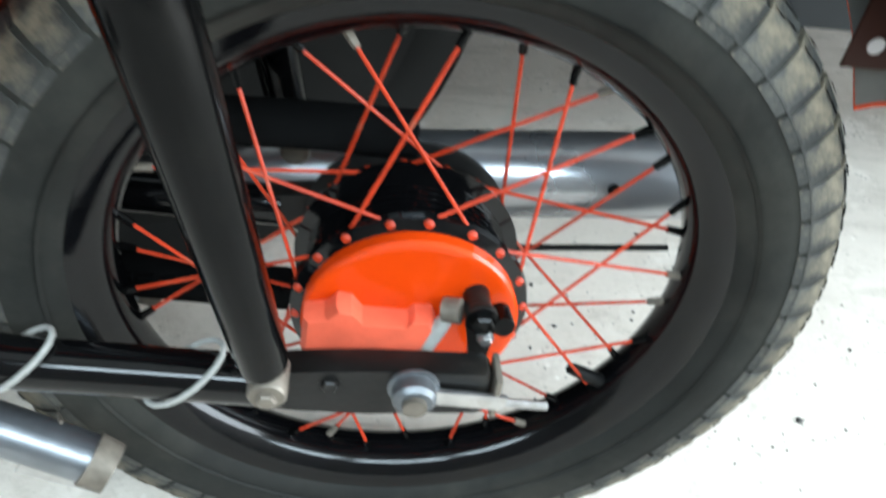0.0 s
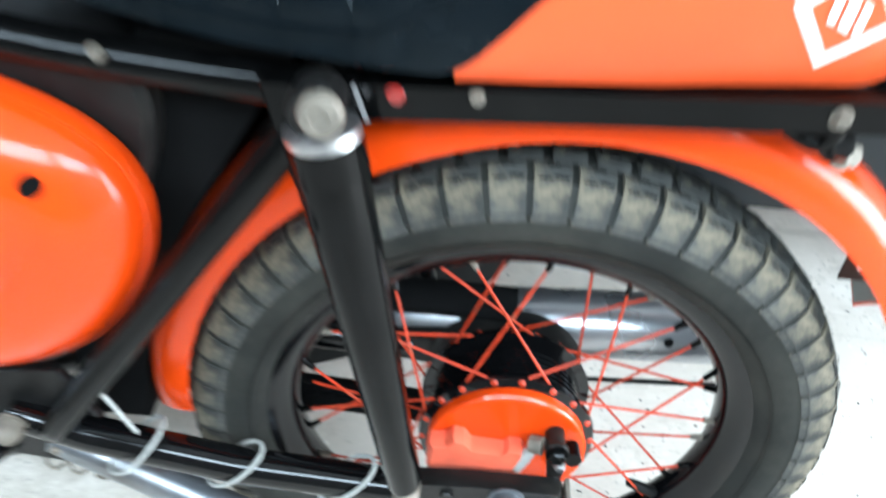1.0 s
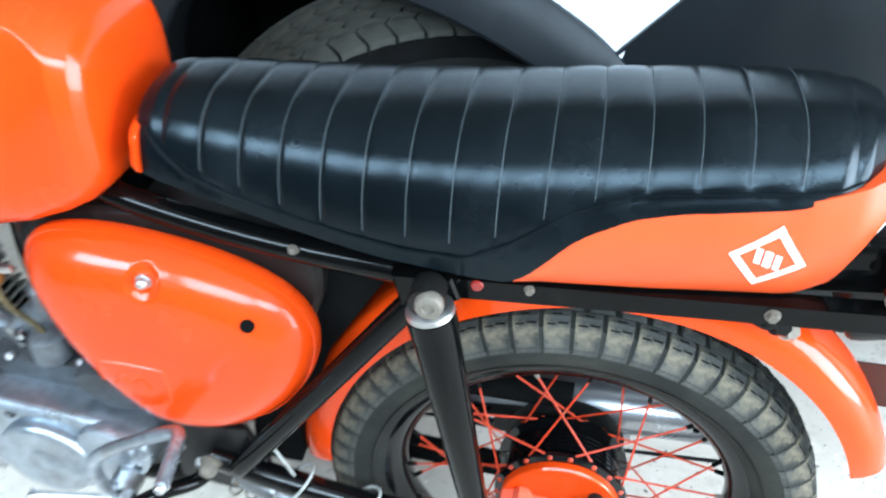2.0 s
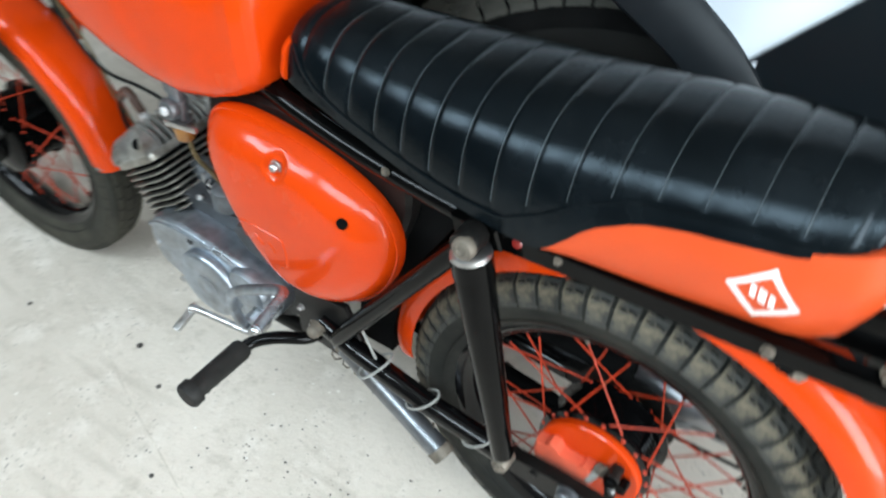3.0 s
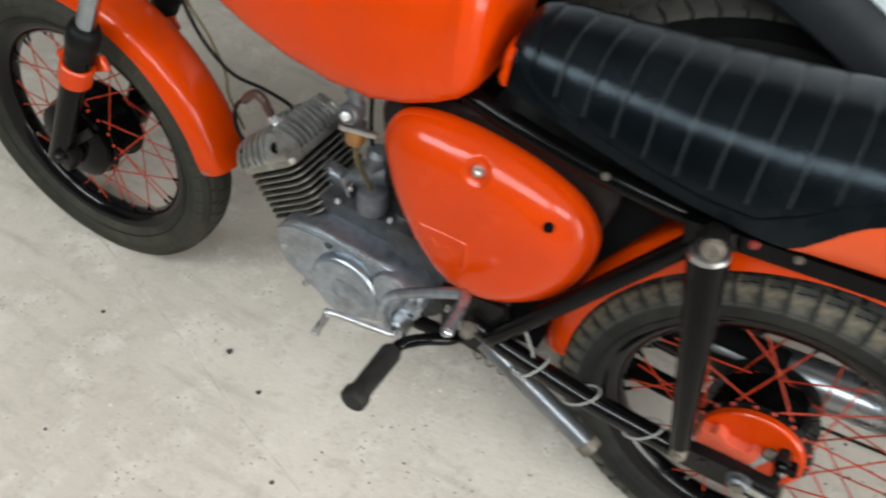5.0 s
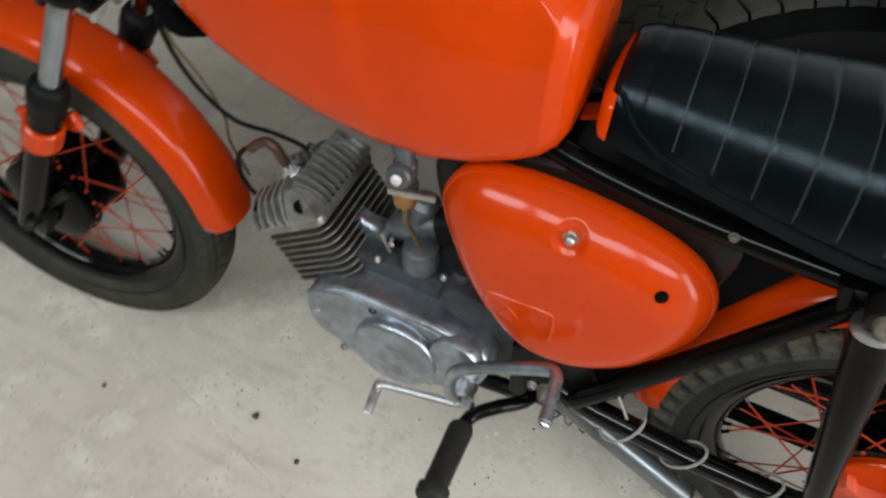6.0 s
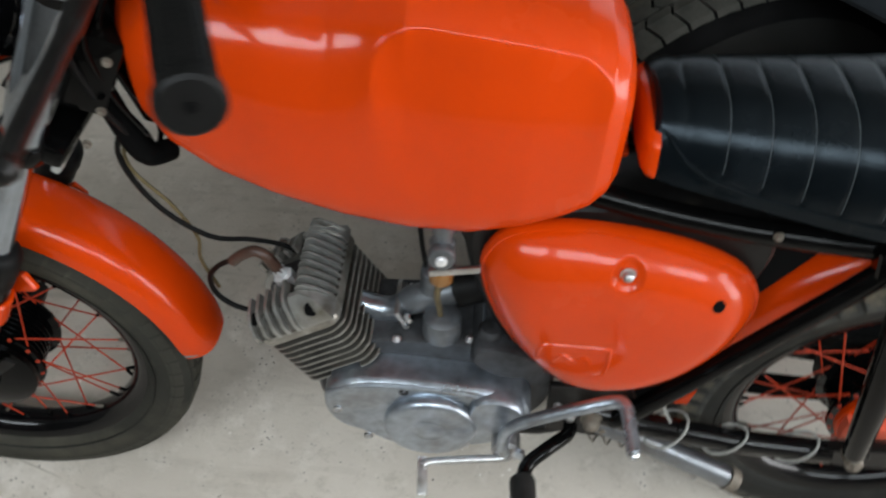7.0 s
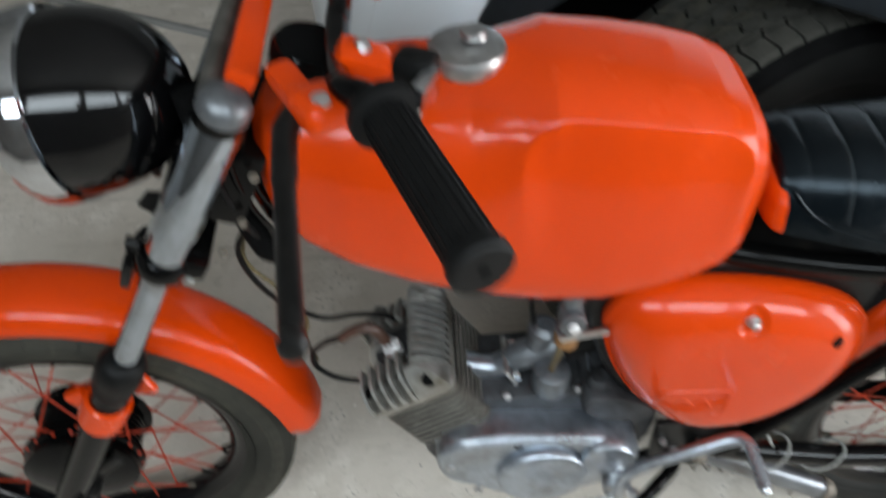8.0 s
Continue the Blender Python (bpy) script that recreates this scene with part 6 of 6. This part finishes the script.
part("window_band", cabin_loft([(0.28, 2.45, CY + 0.06, CY + 1.70, 0.98), (0.95, 2.20, CY + 0.22, CY + 1.54, 1.42)]), DOOR_DARK, car, "dark car windows")
part("roof", cabin_loft([(0.93, 2.22, CY + 0.20, CY + 1.56, 1.425), (1.05, 2.10, CY + 0.30, CY + 1.46, 1.47)]), WHITE_CAR, car, "white car roof")
bm = bmesh.new()
rows = [[bm.verts.new((x, y, z)) for y in (CY + 0.05, CY + 0.36)] for x, z in ai]
for p, q in zip(rows, rows[1:]):
    bm.faces.new((p[0], p[1], q[1], q[0]))
bm.faces.new([r[1] for r in rows])
part("wheel_arch_liner", bm, LINER, car, "black wheel arch liner")
# ahead of the door the car's side draws in towards its front corner
for o in car.children:
    for v in o.data.vertices:
        if v.co.x < 0:
            v.co.x *= 0.951
            v.co.y -= 0.325 * v.co.x
# the front wheel stands steered out towards the motorcycle
WHEEL = Matrix.Translation((-0.246, 0.387, 0.349)) @ Matrix.Rotation(radians(24), 4, "Z") @ Matrix.Scale(1.085, 4)
ct = part("car_tyre", lathe([(0.205, -0.085), (0.225, -0.104), (0.262, -0.112), (0.298, -0.108), (0.314, -0.099), (0.3235, -0.080), (0.3265, -0.045), (0.3275, 0), (0.3265, 0.045), (0.3235, 0.080), (0.314, 0.099), (0.298, 0.108), (0.225, 0.104), (0.205, 0.085)], sides=96, closed=True), LINER, car, "dark dusty car tyre with zigzag tread")
ct.matrix_basis = WHEEL
rim = part("car_wheel", lathe([(0.0, -0.060), (0.06, -0.066), (0.09, -0.060), (0.17, -0.052), (0.195, -0.080), (0.205, -0.086), (0.208, -0.080), (0.205, 0.08)], sides=48), ALU_DARK, car, "grey steel wheel")
rim.matrix_basis = WHEEL
part("sidewall", lathe([(0.206, -0.0865), (0.225, -0.1055), (0.262, -0.1135), (0.300, -0.1092)], sides=72, closed=False), CAR_WALL, ct)


def car_block(ys, bend, span):
    """A tread block between two zigzag slits; ys run across the tread, bend is the slit's sideways offset at each."""
    bm = bmesh.new()
    rows = []
    for y, off in zip(ys, bend):
        fall = 14.0 * max(0.0, abs(y) - 0.060) ** 2
        row = []
        for h, s, k in ((0.322, -1, 1.0), (0.3325, -1, 0.965), (0.3325, 1, 0.965), (0.322, 1, 1.0)):
            a = s * span / 2 * k + off
            row.append(bm.verts.new(((h - fall) * math.sin(a), y, (h - fall) * math.cos(a))))
        rows.append(row)
    for p, q in zip(rows, rows[1:]):
        for k in range(3):
            bm.faces.new((p[k], p[k + 1], q[k + 1], q[k]))
    bm.faces.new(rows[0])
    bm.faces.new(rows[-1])
    bmesh.ops.recalc_face_normals(bm, faces=bm.faces)
    me = bpy.data.meshes.new("tread_block")
    bm.to_mesh(me)
    bm.free()
    me.materials.append(CAR_TREAD)
    return me


n = 60
step = math.tau / n
kinds = [(car_block((-0.103, -0.085, -0.064, -0.052), (0.0, 0.10 * step, -0.12 * step, 0.10 * step), step * 0.91), 0.0),
         (car_block((-0.0500, -0.040, -0.028, -0.0175), (0.30 * step, 0.10 * step, 0.30 * step, -0.05 * step), step * 0.90), 0.45),
         (car_block((-0.0150, -0.005, 0.005, 0.0150), (0.25 * step, -0.05 * step, 0.2 * step, -0.15 * step), step * 0.90), 0.15),
         (car_block((0.0175, 0.028, 0.040, 0.0500), (0.30 * step, 0.10 * step, 0.30 * step, -0.05 * step), step * 0.90), 0.65),
         (car_block((0.052, 0.064, 0.085, 0.103), (0.10 * step, -0.12 * step, 0.10 * step, 0.0), step * 0.91), 0.3)]
for i in range(n):
    for mesh, da in kinds:
        share("tread_block", mesh, Matrix.Rotation((i + da) * step, 4, "Y"), ct)

# ---- loose grit on the floor ----
rng = random.Random(4)
for x, y, r in ((-0.852, -0.128, 0.006), (-0.750, -0.172, 0.0045), (-1.115, -0.182, 0.004), (-0.62, -0.30, 0.004), (-1.00, -0.42, 0.003), (-0.44, -0.24, 0.004), (0.46, 0.10, 0.004), (0.52, -0.05, 0.003)):
    bm = bmesh.new()
    bmesh.ops.create_icosphere(bm, subdivisions=2, radius=r)
    for v in bm.verts:
        v.co = v.co * (1 + 0.35 * noise.noise(v.co * 300)) 
        v.co.z *= 0.55
    bmesh.ops.translate(bm, vec=(x, y, FLOOR_Z + r * 0.4), verts=list(bm.verts))
    tagged(part("pebble", bm, PEBBLE), "small dark stone lying on the concrete", "pebble", group="loose stones")

grit = bmesh.new()
for k in range(470):
    x = rng.uniform(-1.0, 0.55)
    y = rng.uniform(-0.75, 0.10)
    if k % 3 == 0:
        x, y = rng.gauss(-0.10, 0.20), rng.gauss(-0.34, 0.11)
    elif k % 3 == 1:
        x, y = rng.gauss(-0.33, 0.13), rng.gauss(-0.20, 0.07)
    if k >= 250:
        x, y = rng.uniform(-0.05, 0.62), rng.uniform(0.04, 0.62)
    r = rng.uniform(0.0009, 0.0026) * (1.6 if k % 11 == 0 else 1)
    pts = [grit.verts.new((x + r * dx * rng.uniform(0.7, 1.3), y + r * dy * rng.uniform(0.7, 1.3), FLOOR_Z + r * dz)) for dx, dy, dz in ((1, 0, 0.1), (0.2, 1, 0.1), (-1, 0.2, 0.1), (-0.1, -1, 0.1), (0, 0, 0.9))]
    for i in range(4):
        grit.faces.new((pts[i], pts[(i + 1) % 4], pts[4]))
tagged(part("grit", grit, PEBBLE), "dark crumbs of grit strewn on the concrete", "grit", kind="stuff")
chips = bmesh.new()
for k in range(170):
    x, y = rng.uniform(-1.5, 0.35), rng.uniform(-0.95, 0.05)
    if k % 4 == 0:
        x, y = rng.gauss(-0.72, 0.16), rng.gauss(-0.52, 0.10)
    r = rng.uniform(0.0009, 0.0026)
    pts = [chips.verts.new((x + r * dx * rng.uniform(0.6, 1.4), y + r * dy * rng.uniform(0.6, 1.4), FLOOR_Z + r * dz)) for dx, dy, dz in ((1, 0, 0.05), (0.2, 1, 0.05), (-1, 0.2, 0.05), (-0.1, -1, 0.05), (0, 0, 0.6))]
    for i in range(4):
        chips.faces.new((pts[i], pts[(i + 1) % 4], pts[4]))
tagged(part("chippings", chips, PALE_CHIP), "pale chips of stone and plaster on the concrete", "chippings", kind="stuff")
